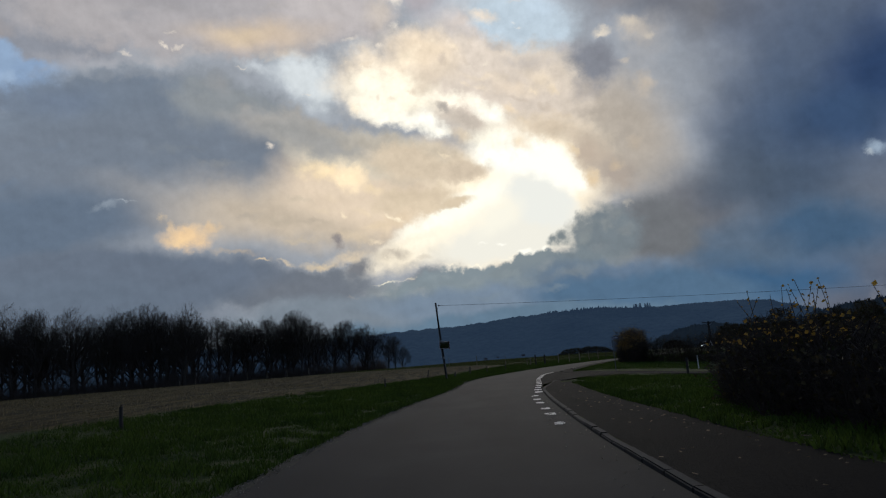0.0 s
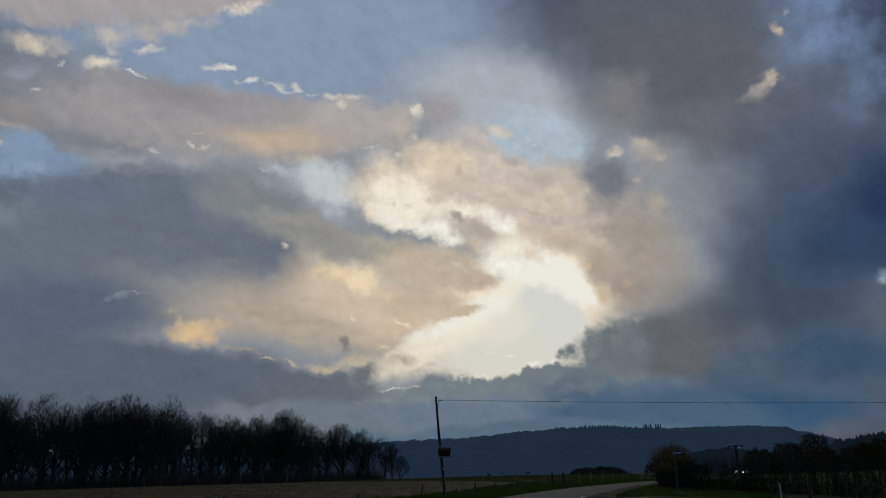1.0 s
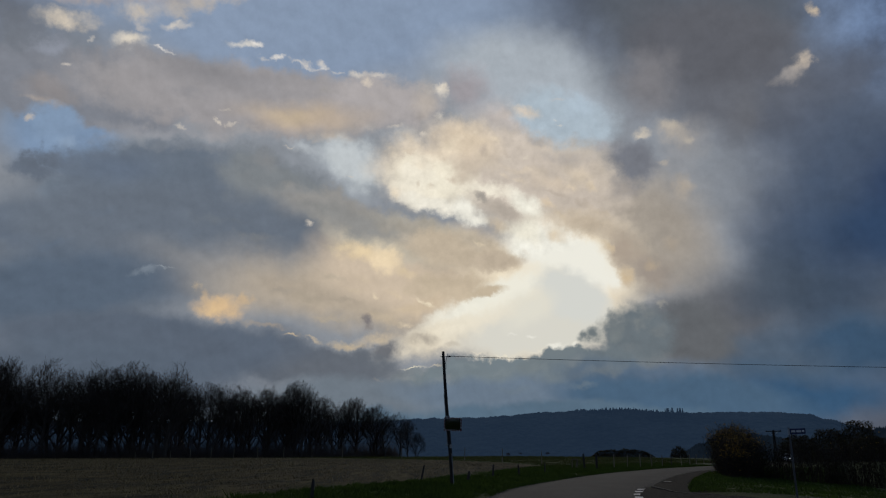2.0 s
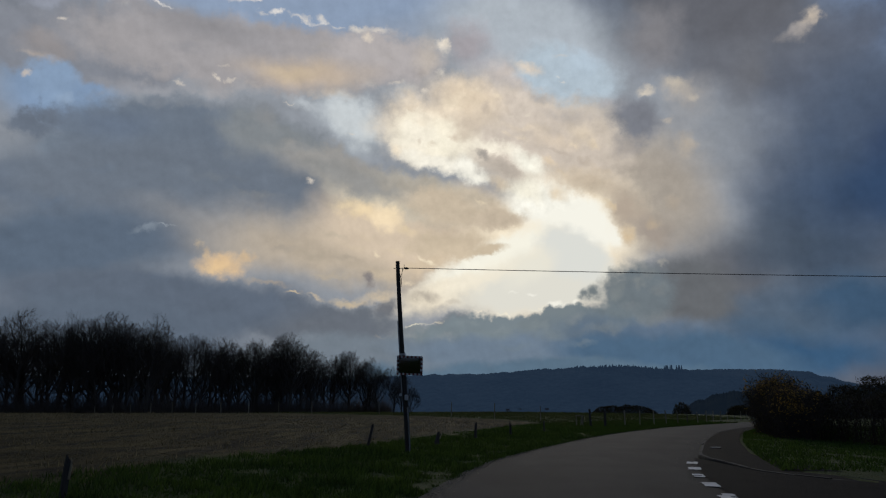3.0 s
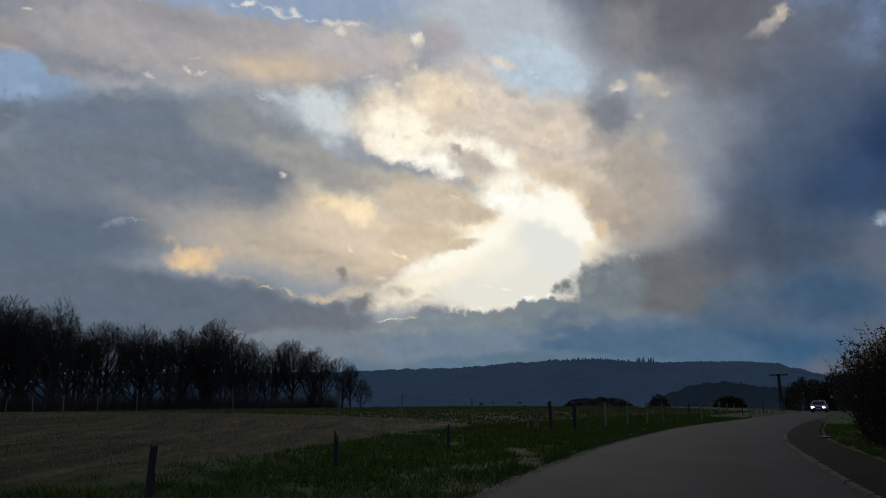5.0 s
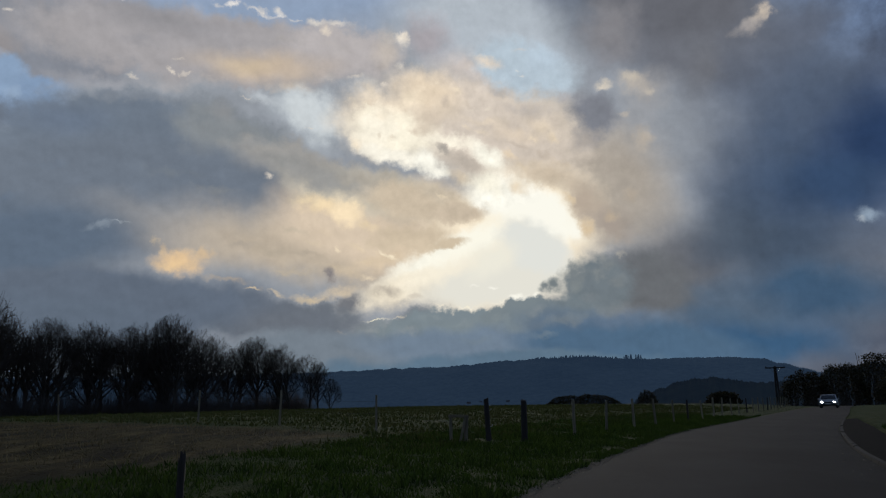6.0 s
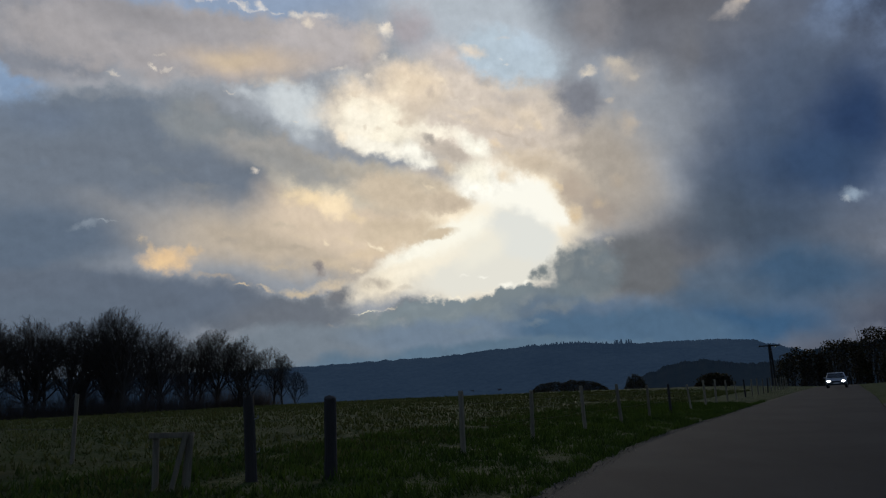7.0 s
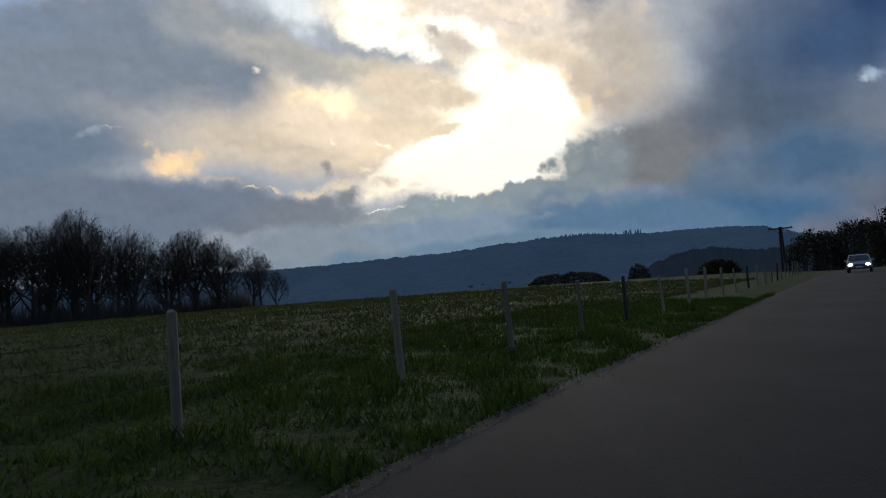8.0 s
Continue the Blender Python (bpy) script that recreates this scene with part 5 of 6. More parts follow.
def road_dashes():
    """The broken line across the mouth of the side road."""
    thing = tagged(new("give_way_line"), "worn white broken line across the side road", "road marking", kind="structure")
    y = 14.6
    rng = random.Random(8)
    while y < 55.5:
        x = float(road_right(y))
        d = float(road_right(y + 0.5)) - x
        turn = -math.degrees(math.atan2(d, 0.5))
        bm = bmesh.new()
        length, wide = 0.8 if y > 26 else 0.55, 0.27 if y > 26 else 0.22
        n, m = 7, 4
        grid = [[bm.verts.new(((i / (m - 1) - 0.5) * wide + rng.uniform(-0.02, 0.02) * (i in (0, m - 1)), (j / (n - 1) - 0.5) * length + rng.uniform(-0.025, 0.025) * (j in (0, n - 1)), 0)) for i in range(m)] for j in range(n)]
        for j in range(n - 1):
            for i in range(m - 1):
                if rng.random() > (0.06 if y > 26 else 0.25):
                    bm.faces.new((grid[j][i], grid[j][i + 1], grid[j + 1][i + 1], grid[j + 1][i]))
        bmesh.ops.delete(bm, geom=[v for v in bm.verts if not v.link_faces], context="VERTS")
        ob = part("dash", bm, PAINT, thing)
        inset = 0.3 if y > 26 else 0.5
        ob.matrix_basis = pose(x - inset + 0.12, y, 0.024, 0, 0, turn)
        y += 1.95 if y > 26 else 1.6 + rng.uniform(0, 1.2)


road_dashes()

# a sandy strip of broken asphalt and grit along the lane's left edge
def road_grit():
    rng = np.random.default_rng(9)
    n = 5200
    y = rng.uniform(-2, 118, n)
    x = road_left(y) + np.abs(rng.normal(0, 0.16, n)) - 0.08
    side = rng.random(n) < 0.06
    x = np.where(side, road_right(y) - np.abs(rng.normal(0, 0.35, n)) - 0.05, x)
    ways = np.stack([rng.normal(0, 1, n), rng.normal(0, 1, n), np.full(n, 0.5)], 1)
    ob = stick_mesh("grit", np.stack([x, y, np.full(n, 0.022)], 1), ways, rng.uniform(0.008, 0.03, n), rng.uniform(0.006, 0.016, n), GRIT)
    tagged(ob, "pale grit and crumbs along the lane's edges", "grit", kind="stuff")


SHOULDER = surface("sandy_shoulder", [(0.03, 0.027, 0.02), (0.075, 0.065, 0.05), (0.035, 0.04, 0.02)], 0.95, 1.2, 25, 0.6, 0.01, gloss=0.1)
strip("road_shoulder", list(np.arange(-20, 150, 0.4)), lambda y: ragged(road_left, 0.12, 5)(y) - 0.1, lambda y: ragged(road_left, 0.1, 9)(y) + 0.14, 0.004, SHOULDER, "sandy crumbling edge of the lane", 0.008, category="shoulder")
GRIT = surface("grit", [(0.09, 0.08, 0.065), (0.2, 0.18, 0.15)], 0.9, 3, 20, 0, spread=0.4, island=True)
road_grit()


# ---------------------------------------------------------------- grass, stubble, leaf litter
def lawn(name, count, box_y, off_range, right, height, width, seed, label, material, keep=None, near=60.0):
    rng = np.random.default_rng(seed)
    y = rng.uniform(*box_y, count * 2)
    off = rng.uniform(0, 1, count * 2) ** 1.25 * (off_range[1] - off_range[0]) + off_range[0]
    x = road_right(y) + off if right else road_left(y) - off
    ok = np.ones(len(x), bool) if keep is None else keep(x, y)
    x, y = x[ok][:count], y[ok][:count]
    clump = np.array([noise.noise(Vector((a * 1.1, b * 1.1, seed))) + 0.6 * noise.noise(Vector((a * 3.3, b * 3.3, seed))) for a, b in zip(x, y)])
    h = height * np.clip(0.7 + 1.15 * clump, 0.2, 2.3) * rng.uniform(0.6, 1.3, len(x))
    ways = np.stack([rng.normal(0, 0.45, len(x)), rng.normal(0, 0.45, len(x)), np.ones(len(x))], 1)
    z = ground_height(x, y) + 0.03 * smooth01((np.abs(road_left(y) - x) - 0.6) / 3)
    ob = stick_mesh(name, np.stack([x, y, z - 0.03], 1), ways, h, width * rng.uniform(0.7, 1.4, len(x)), material, three=False)
    return tagged(ob, label, "grass", kind="stuff")


def on_verge(x, y):
    return stubble_share(x, y) < 0.35


lawn("grass", 110000, (-4, 62), (0.0, 8.5), False, 0.17, 0.014, 1, "lush green grass of the verge", GRASS, on_verge)
lawn("grass", 80000, (62, 122), (0.0, 8.0), False, 0.16, 0.014, 2, "lush green grass beside the lane", GRASS, on_verge)
lawn("meadow_grass", 45000, (88, 150), (5.0, 45.0), False, 0.15, 0.03, 3, "grazed meadow grass, green and straw-coloured", MEADOW, lambda x, y: stubble_share(x, y) < 0.3)


def right_grass(x, y):
    d = x - road_right(y)
    return np.where(y < 33, d > np.interp(y, [-14, 8, 20, 30, 33], [2.4, 1.95, 1.7, 1.5, 1.3]), np.where(y > 52, d > 1.75, (y < 37) & (x > 6.5)))


lawn("grass", 45000, (2, 37), (1.2, 9.0), True, 0.13, 0.014, 4, "short verge grass mixed with fallen leaves", GRASS, right_grass)
lawn("grass", 30000, (51, 100), (1.5, 12.0), True, 0.14, 0.016, 5, "grass strip between footway and hedge", GRASS, right_grass)


def stubble():
    rng = np.random.default_rng(21)
    n = 60000
    y = rng.uniform(8, 104, n)
    off = rng.uniform(0, 1, n) ** 1.3 * 55 + 3
    row = 0.75
    off = np.round(off / row) * row + rng.normal(0, 0.06, n)
    x = road_left(y) - off / 0.9
    ok = stubble_share(x, y) > 0.6
    x, y = x[ok], y[ok]
    m = len(x)
    ways = np.stack([rng.normal(0, 0.5, m), rng.normal(0, 0.5, m), np.ones(m)], 1)
    ob = stick_mesh("stubble", np.stack([x, y, ground_height(x, y) - 0.02], 1), ways, rng.uniform(0.06, 0.24, m), rng.uniform(0.008, 0.02, m), STRAW)
    tagged(ob, "rows of cut maize stubble and straw", "stubble", kind="stuff")


stubble()


def fallen_leaves():
    rng = random.Random(31)
    bm = bmesh.new()
    for i in range(220):
        y = rng.uniform(3, 36)
        x = float(road_right(y)) + abs(rng.gauss(1.3, 0.6)) + 0.2
        s = rng.uniform(0.018, 0.04)
        m = pose(x, y, float(ground_height(x, y)) + 0.06 if x > float(road_right(y)) + 2 else 0.066, rng.uniform(-12, 12), rng.uniform(-12, 12), rng.uniform(0, 360))
        v = [bm.verts.new(m @ Vector(p)) for p in ((0, -s, 0), (s * 0.7, -0.2 * s, s * 0.2), (s * 0.4, s * 0.7, 0), (0, s * 1.2, s * 0.25), (-s * 0.5, s * 0.6, 0), (-s * 0.7, -0.1 * s, s * 0.2))]
        bm.faces.new(v)
    tagged(part("fallen_leaves", bm, LITTER), "scattered pale brown fallen leaves on verge and footway", "leaves", kind="stuff")


fallen_leaves()

def inspection_cover(x, y, turn):
    thing = new("inspection_cover")
    bm = bmesh.new()
    box(bm, (0.62, 0.42, 0.05), (0, 0, 0.005), bevel=0.01)
    part("frame", bm, KERB, thing)
    bm = bmesh.new()
    box(bm, (0.54, 0.34, 0.05), (0, 0, 0.013), bevel=0.008)
    part("lid", bm, COVER, thing, "pale concrete lid")
    thing.matrix_basis = pose(x, y, 0.04, 0, 0, turn)
    tagged(thing, "pale concrete inspection cover let into the footway", "cover", "covers in the footway")


COVER = surface("pale_concrete", [(0.13, 0.13, 0.125), (0.24, 0.235, 0.225)], 0.7, 4, 40, 0.3, 0.004)
inspection_cover(10.95, 62.1, 70)
inspection_cover(20.78, 85.42, 65)

# ---------------------------------------------------------------- utility pole, mirror, wire
def utility_pole():
    thing = new("utility_pole")
    bm = bmesh.new()
    foot, head = Vector((0, 0, -0.3)), Vector((-0.42, -0.1, 5.95))
    tube(bm, [foot.lerp(head, s) + Vector((0.012 * math.sin(7 * s), 0, 0)) for s in (0, 0.2, 0.4, 0.6, 0.8, 1)], [0.09, 0.086, 0.081, 0.075, 0.07, 0.064], 14)
    part("pole", bm, CREOSOTE_DARK, thing, "dark tarred wooden pole, leaning")
    axis = (head - foot).normalized()

    def on(z, dx=0.0, dy=0.0):
        p = foot + axis * ((z + 0.3) / axis.z)
        return (p.x + dx, p.y + dy, p.z)

    bm = bmesh.new()
    tube(bm, [on(-0.05, 0.07, -0.1), on(1.32, 0.07, -0.1)], [0.017, 0.017], 8)
    part("cable_guard", bm, PVC, thing, "pale cable guard at the foot")
    bm = bmesh.new()
    tube(bm, [on(1.75, -0.085, -0.06), on(4.0, -0.08, -0.06)], [0.02, 0.02], 8)
    part("conduit", bm, PVC, thing, "light grey conduit")
    for z, dx, size in ((1.62, 0.055, (0.11, 0.09, 0.17)), (1.7, -0.12, (0.07, 0.07, 0.09))):
        bm = bmesh.new()
        box(bm, size, on(z, dx, -0.13), bevel=0.012)
        part("junction_box", bm, BOX_GREY, thing, "small weathered grey box")
    for z in (2.35, 2.95):
        bm = bmesh.new()
        tube(bm, [on(z - 0.03), on(z + 0.03)], [0.105, 0.105], 14)
        part("clamp", bm, STEEL, thing)
    bm = bmesh.new()
    tube(bm, [on(5.72, -0.14), on(5.72, 0.2)], [0.012, 0.012], 6)
    tube(bm, [on(5.72, 0.2), on(5.84, 0.22)], [0.01, 0.01], 6)
    hook = part("hook", bm, STEEL, thing)
    bm = bmesh.new()
    tube(bm, [on(5.72, 0.2), on(5.72, 0.24), on(5.715, 0.3), on(5.71, 0.36)], [0.02, 0.036, 0.036, 0.018], 8)
    part("insulator", bm, BLACK, thing, "black strain insulator")
    bm = bmesh.new()
    for k in range(3):
        tube(bm, [on(5.73, 0.16 + 0.02 * k), on(5.45, 0.12 - 0.02 * k, -0.03), on(5.1, 0.09, -0.06 + 0.01 * k)], [0.006] * 3, 4)
    part("cable_tail", bm, BLACK, thing)
    thing.matrix_basis = pose(0.2, 57.9, 0.14)
    return tagged(thing, "leaning tarred wooden utility pole in the verge", "pole")


utility_pole()


def traffic_mirror():
    """A rectangular convex road mirror in a chequered frame, on a bracket from the pole."""
    thing = new("traffic_mirror")
    w, h = 0.82, 0.6
    bm = bmesh.new()
    box(bm, (w, 0.05, h), bevel=0.02)
    part("housing", bm, BLACK, thing, "black housing")
    bm = bmesh.new()
    n, m = 12, 9
    gw, gh = w - 0.15, h - 0.14
    grid = []
    for j in range(m + 1):
        row = []
        for i in range(n + 1):
            u, v = 2 * i / n - 1, 2 * j / m - 1
            row.append(bm.verts.new((u * gw / 2, -0.03 - 0.035 * (1 - 0.5 * u * u - 0.5 * v * v), v * gh / 2)))
        grid.append(row)
    for j in range(m):
        for i in range(n):
            if (i in (0, n - 1)) and (j in (0, m - 1)):
                continue
            bm.faces.new((grid[j][i], grid[j][i + 1], grid[j + 1][i + 1], grid[j + 1][i]))
    part("mirror_glass", bm, MIRROR, thing, "domed mirror", True)
    # chequered border
    def patch(cx, cz, sx, sz, k):
        b = bmesh.new()
        box(b, (sx - 0.004, 0.012, sz - 0.004), (cx, -0.03, cz), bevel=0.002)
        part("border_patch", b, SIGN_WHITE if k % 2 else SIGN_RED, thing, "white patch" if k % 2 else "dark red patch")
    nx, nz, bd = 13, 9, 0.062
    for k in range(nx):
        for s in (-1, 1):
            patch(-w / 2 + w * (k + 0.5) / nx, s * (h / 2 - bd / 2), w / nx, bd, k + (s > 0))
    for k in range(1, nz - 1):
        for s in (-1, 1):
            patch(s * (w / 2 - bd / 2), -h / 2 + h * (k + 0.5) / nz, bd, h / nz, k + (s > 0))
    for z in (0.08, -0.15):
        bm = bmesh.new()
        tube(bm, [(-0.2, 0.03, z), (-0.22, 0.2, z - 0.02)], [0.02, 0.02], 8)
        part("bracket", bm, STEEL, thing)
    thing.matrix_basis = pose(0.225, 57.68, 2.74, 10, 2.5, -6)
    return tagged(thing, "rectangular traffic mirror with a chequered red and white border", "traffic mirror")


traffic_mirror()


def overhead_wire():
    a, b = Vector((0.14, 57.78, 5.86)), Vector((48, 50.0, 3.95))
    bm = bmesh.new()
    pts = []
    for i in range(41):
        s = i / 40
        p = a.lerp(b, s)
        p.z -= 0.25 * 4 * s * (1 - s)
        pts.append(p)
    tube(bm, pts, [0.011] * 41, 5)
    ob = part("overhead_wire", bm, BLACK)
    tagged(ob, "thin black overhead telephone wire", "wire")
    thing = new("utility_pole")
    bm = bmesh.new()
    tube(bm, [(0, 0, -0.3), (0, 0, 2), (0, 0, 5.0)], [0.11, 0.1, 0.08], 12)
    part("pole", bm, CREOSOTE_DARK, thing)
    thing.matrix_basis = pose(48.08, 50.0, float(ground_height(48.08, 50.0)))
    tagged(thing, "plain tarred wooden utility pole", "pole")


overhead_wire()


def h_frame_pylon():
    thing = new("power_pole")
    for s in (-1, 1):
        bm = bmesh.new()
        tube(bm, [(s * 0.3, 0, -0.5), (s * 0.2, 0, 4), (s * 0.12, 0, 8.6)], [0.2, 0.17, 0.14], 8)
        part("leg", bm, CREOSOTE_DARK, thing)
    for z in (2.6, 5.4):
        bm = bmesh.new()
        box(bm, (0.62 - 0.05 * z, 0.1, 0.14), (0, 0, z), bevel=0.01)
        part("brace", bm, CREOSOTE_DARK, thing)
    bm = bmesh.new()
    box(bm, (3.6, 0.2, 0.26), (0, -0.18, 8.3), bevel=0.01)
    part("crossarm", bm, CREOSOTE_DARK, thing, "dark crossarm")
    bm = bmesh.new()
    tube(bm, [(-1.1, -0.14, 8.25), (-0.12, -0.1, 7.2)], [0.04, 0.04], 6)
    tube(bm, [(1.1, -0.14, 8.25), (0.12, -0.1, 7.2)], [0.04, 0.04], 6)
    part("strut", bm, STEEL, thing)
    for x in (-1.6, 0.0, 1.6):
        bm = bmesh.new()
        tube(bm, [(x, -0.14, 8.36), (x, -0.14, 8.46), (x, -0.14, 8.5), (x, -0.14, 8.66)], [0.03, 0.08, 0.05, 0.07], 8)
        part("insulator", bm, BLACK, thing, "dark insulator")
    thing.matrix_basis = pose(76.7, 210.2, float(ground_height(76.7, 210.2)) - 0.05, 0, 0, -20)
    h = float(ground_height(76.7, 210.2))
    thing.scale = (1, 1, (7.1 - h) / 8.6)
    return tagged(thing, "double-legged wooden power pole with a crossarm", "power pole")


h_frame_pylon()


# ---------------------------------------------------------------- fences
def post_mesh(name, height, radius, material, seed, sides=9, split=False):
    """A rough round post with an uneven, slightly domed top."""
    rng = random.Random(seed)
    bm = bmesh.new()
    zs = (-0.35, 0.0, height * 0.35, height * 0.7, height - 0.02, height)
    lean = (rng.uniform(-0.02, 0.02), rng.uniform(-0.02, 0.02))
    tube(bm, [(lean[0] * z, lean[1] * z, z) for z in zs], [radius * k for k in (1.04, 1.04, 1.0, 0.97, 0.95, 0.82)], sides)
    for v in bm.verts:
        if v.co.z > 0:
            v.co.x *= 1 + rng.uniform(-0.07, 0.07)
            v.co.y *= 1 + rng.uniform(-0.07, 0.07)
        if v.co.z > height - 0.05:
            v.co.z += rng.uniform(-0.02, 0.015) + (v.co.x * 0.25 if split else 0)
    me = bpy.data.meshes.new(name)
    bm.to_mesh(me)
    bm.free()
    me.materials.append(material)
    return me


PALE_POSTS = [post_mesh("post", 1.15 + 0.05 * k, 0.045 + 0.004 * k, POST_WOOD, 40 + k) for k in range(4)]
DARK_POSTS = [post_mesh("post", 1.22, 0.055, DARK_WOOD, 50)]


def fence_wire(thing, tops, height):
    bm = bmesh.new()
    pts = []
    for (p, q) in zip(tops, tops[1:]):
        for k in range(4):
            s = k / 4
            w = Vector(p).lerp(Vector(q), s)
            w.z += height - 0.05 * 4 * s * (1 - s)
            pts.append(w)
    pts.append(Vector(tops[-1]) + Vector((0, 0, height)))
    tube(bm, pts, [0.0035] * len(pts), 3, False)
    part("wire", bm, OLD_WIRE, thing, "thin fence wire")


def roadside_fence():
    """Posts along the meadow's edge beside the lane, some pale, some dark."""
    thing = new("wire_fence")
    rng = random.Random(17)
    # distances in metres along the fence from the pair of thick posts; the fence follows the lane's bend
    line = along([(13.6, 94.3), (17.3, 100.2), (21.14, 106.4), (25.0, 112.7), (33.0, 125.6), (43.5, 143.0), (58, 168)], 0.1)
    steps = [2.8, 6.4, 10.3, 14.05, 17.75, 21.3, 25.3, 28.9, 31.8, 35.6, 39.1, 43.2] + [43.2 + 3.65 * k for k in range(1, 12)]
    line = [line[min(round(d * 10), len(line) - 1)] for d in steps]
    tops = []
    for i, p in enumerate(line):
        dark = i in (5, 11, 15)
        z = float(ground_height(p.x, p.y))
        me = DARK_POSTS[0] if dark else PALE_POSTS[rng.randrange(4)]
        ob = new("post", me)
        ob.parent = thing
        ob.matrix_basis = pose(p.x, p.y, z, rng.uniform(-3, 3), rng.uniform(-4, 4), rng.uniform(0, 360))
        if dark:
            ob["label"] = "dark wooden post"
        tops.append((p.x, p.y, z))
    for h in (0.55, 0.85, 1.05):
        fence_wire(thing, tops, h)
    return tagged(thing, "wire fence on weathered pale round posts beside the lane", "fence")


roadside_fence()


def field_fence():
    """Thin pale posts with wire between stubble and meadow."""
    thing = new("wire_fence")
    rng = random.Random(23)
    tops = []
    spots = [(8.0, 94.7), (4.4, 96.5), (0.8, 98.7), (-5.6, 100.8), (-12.1, 103.1), (-16.0, 106.4), (-19.9, 109.7), (-23.8, 113.0), (-27.7, 116.3), (-31.6, 119.6), (-35.5, 122.9), (-39.4, 126.2), (-43.3, 129.5), (-47.2, 132.8)]
    for x, y in spots:
        z = float(ground_height(x, y))
        ob = new("post", PALE_POSTS[rng.randrange(4)])
        ob.parent = thing
        ob.matrix_basis = pose(x, y, z, rng.uniform(-3, 3), rng.uniform(-3, 3), rng.uniform(0, 360)) @ Matrix.Diagonal((0.72, 0.72, 0.98, 1))
        tops.append((x, y, z))
    for h in (0.6, 1.0):
        fence_wire(thing, tops, h)
    return tagged(thing, "wire fence on thin pale posts across the field", "fence")


field_fence()


def thick_post(x, y, height, radius, lean, turn, label, seed):
    thing = new("gate_post")
    ob = new("post", post_mesh("post", height, radius, DARK_WOOD, seed, 12, True))
    ob.parent = thing
    bm = bmesh.new()
    for z in (0.45, 0.95):
        tube(bm, [(radius * 0.9, 0, z), (radius + 0.05, 0.0, z + 0.01), (radius + 0.06, 0.0, z + 0.06)], [0.012, 0.012, 0.012], 6)
    part("hinge_pin", bm, STEEL, thing, "rusty hinge pins")
    thing.matrix_basis = pose(x, y, float(ground_height(x, y)), 0, lean, turn)
    return tagged(thing, label, "gate post", "gate posts")


thick_post(11.63, 92.68, 1.31, 0.085, -2.4, 0, "thick dark weathered gate post leaning slightly in grass", 61)
thick_post(12.79, 93.02, 1.27, 0.1, -0.8, 90, "thick dark weathered gate post standing upright in grass", 62)


def fence_brace(x, y):
    thing = new("fence_brace")
    ob = new("post", post_mesh("post", 0.82, 0.05, POST_WOOD, 71))
    ob.parent = thing
    ob.matrix_basis = pose(-0.3, 0.1, 0)
    ob = new("post", post_mesh("post", 0.8, 0.06, POST_WOOD, 72))
    ob.parent = thing
    ob.matrix_basis = pose(0.12, 0, 0, 0, 5, 0)
    bm = bmesh.new()
    box(bm, (0.62, 0.07, 0.08), (-0.08, 0.04, 0.78), (0, 2, 0), 0.01)
    part("rail", bm, POST_WOOD, thing)
    bm = bmesh.new()
    box(bm, (0.07, 0.06, 0.95), (0.02, -0.08, 0.36), (0, 14, 0), 0.01)
    part("strut", bm, POST_WOOD, thing)
    thing.matrix_basis = pose(x, y, float(ground_height(x, y)), 0, 0, 10)
    return tagged(thing, "short weathered timber brace of the old gate", "fence brace")


fence_brace(10.75, 91.9)


def broken_post(x, y, height, radius, lean, turn, label, seed, jag=0.12, taper=0.9):
    """A rotted post with a splintered top."""
    rng = random.Random(seed)
    bm = bmesh.new()
    tube(bm, [(0, 0, -0.3), (0, 0, height * 0.5), (0, 0, height)], [radius * 1.1, radius * (0.4 + 0.6 * taper), radius * taper], 9)
    for v in bm.verts:
        v.co.x *= 1 + rng.uniform(-0.15, 0.15)
        if v.co.z > height * 0.9:
            v.co.z += rng.uniform(-jag, jag)
    thing = new("broken_post")
    part("stump", bm, DARK_WOOD, thing)
    bm = bmesh.new()
    tube(bm, [(radius * 0.6, 0, height * 0.55), (radius * 0.9, 0, height * 0.9), (radius * 0.7, 0.01, height * 1.12)], [0.03, 0.02, 0.004], 5)
    part("splinter", bm, POST_WOOD, thing, "splintered top")
    thing.matrix_basis = pose(x, y, float(ground_height(x, y)), 0, lean, turn)
    return tagged(thing, label, "post", "old field posts")


broken_post(-1.35, 60.2, 0.62, 0.05, 12, 20, "leaning old wooden post in the long grass", 81)
broken_post(0.9, 62.05, 0.48, 0.13, 10, 20, "short splintered stump of a rotten fence post", 82, 0.05, 0.3)
broken_post(2.4, 67.7, 0.66, 0.06, 2, 0, "old wooden field post in the grass", 83)
broken_post(4.25, 72.7, 0.62, 0.06, -2, 60, "weathered wooden field post in the grass", 84)
broken_post(6.6, 79.0, 0.6, 0.05, 1, 60, "weathered wooden field post in the grass", 85)
broken_post(-8.7, 20.0, 0.6, 0.055, 0, 60, "dark weathered field post at the stubble's edge", 86)
broken_post(-3.6, 45.0, 0.5, 0.05, 3, 10, "weathered wooden field post in the grass", 87)


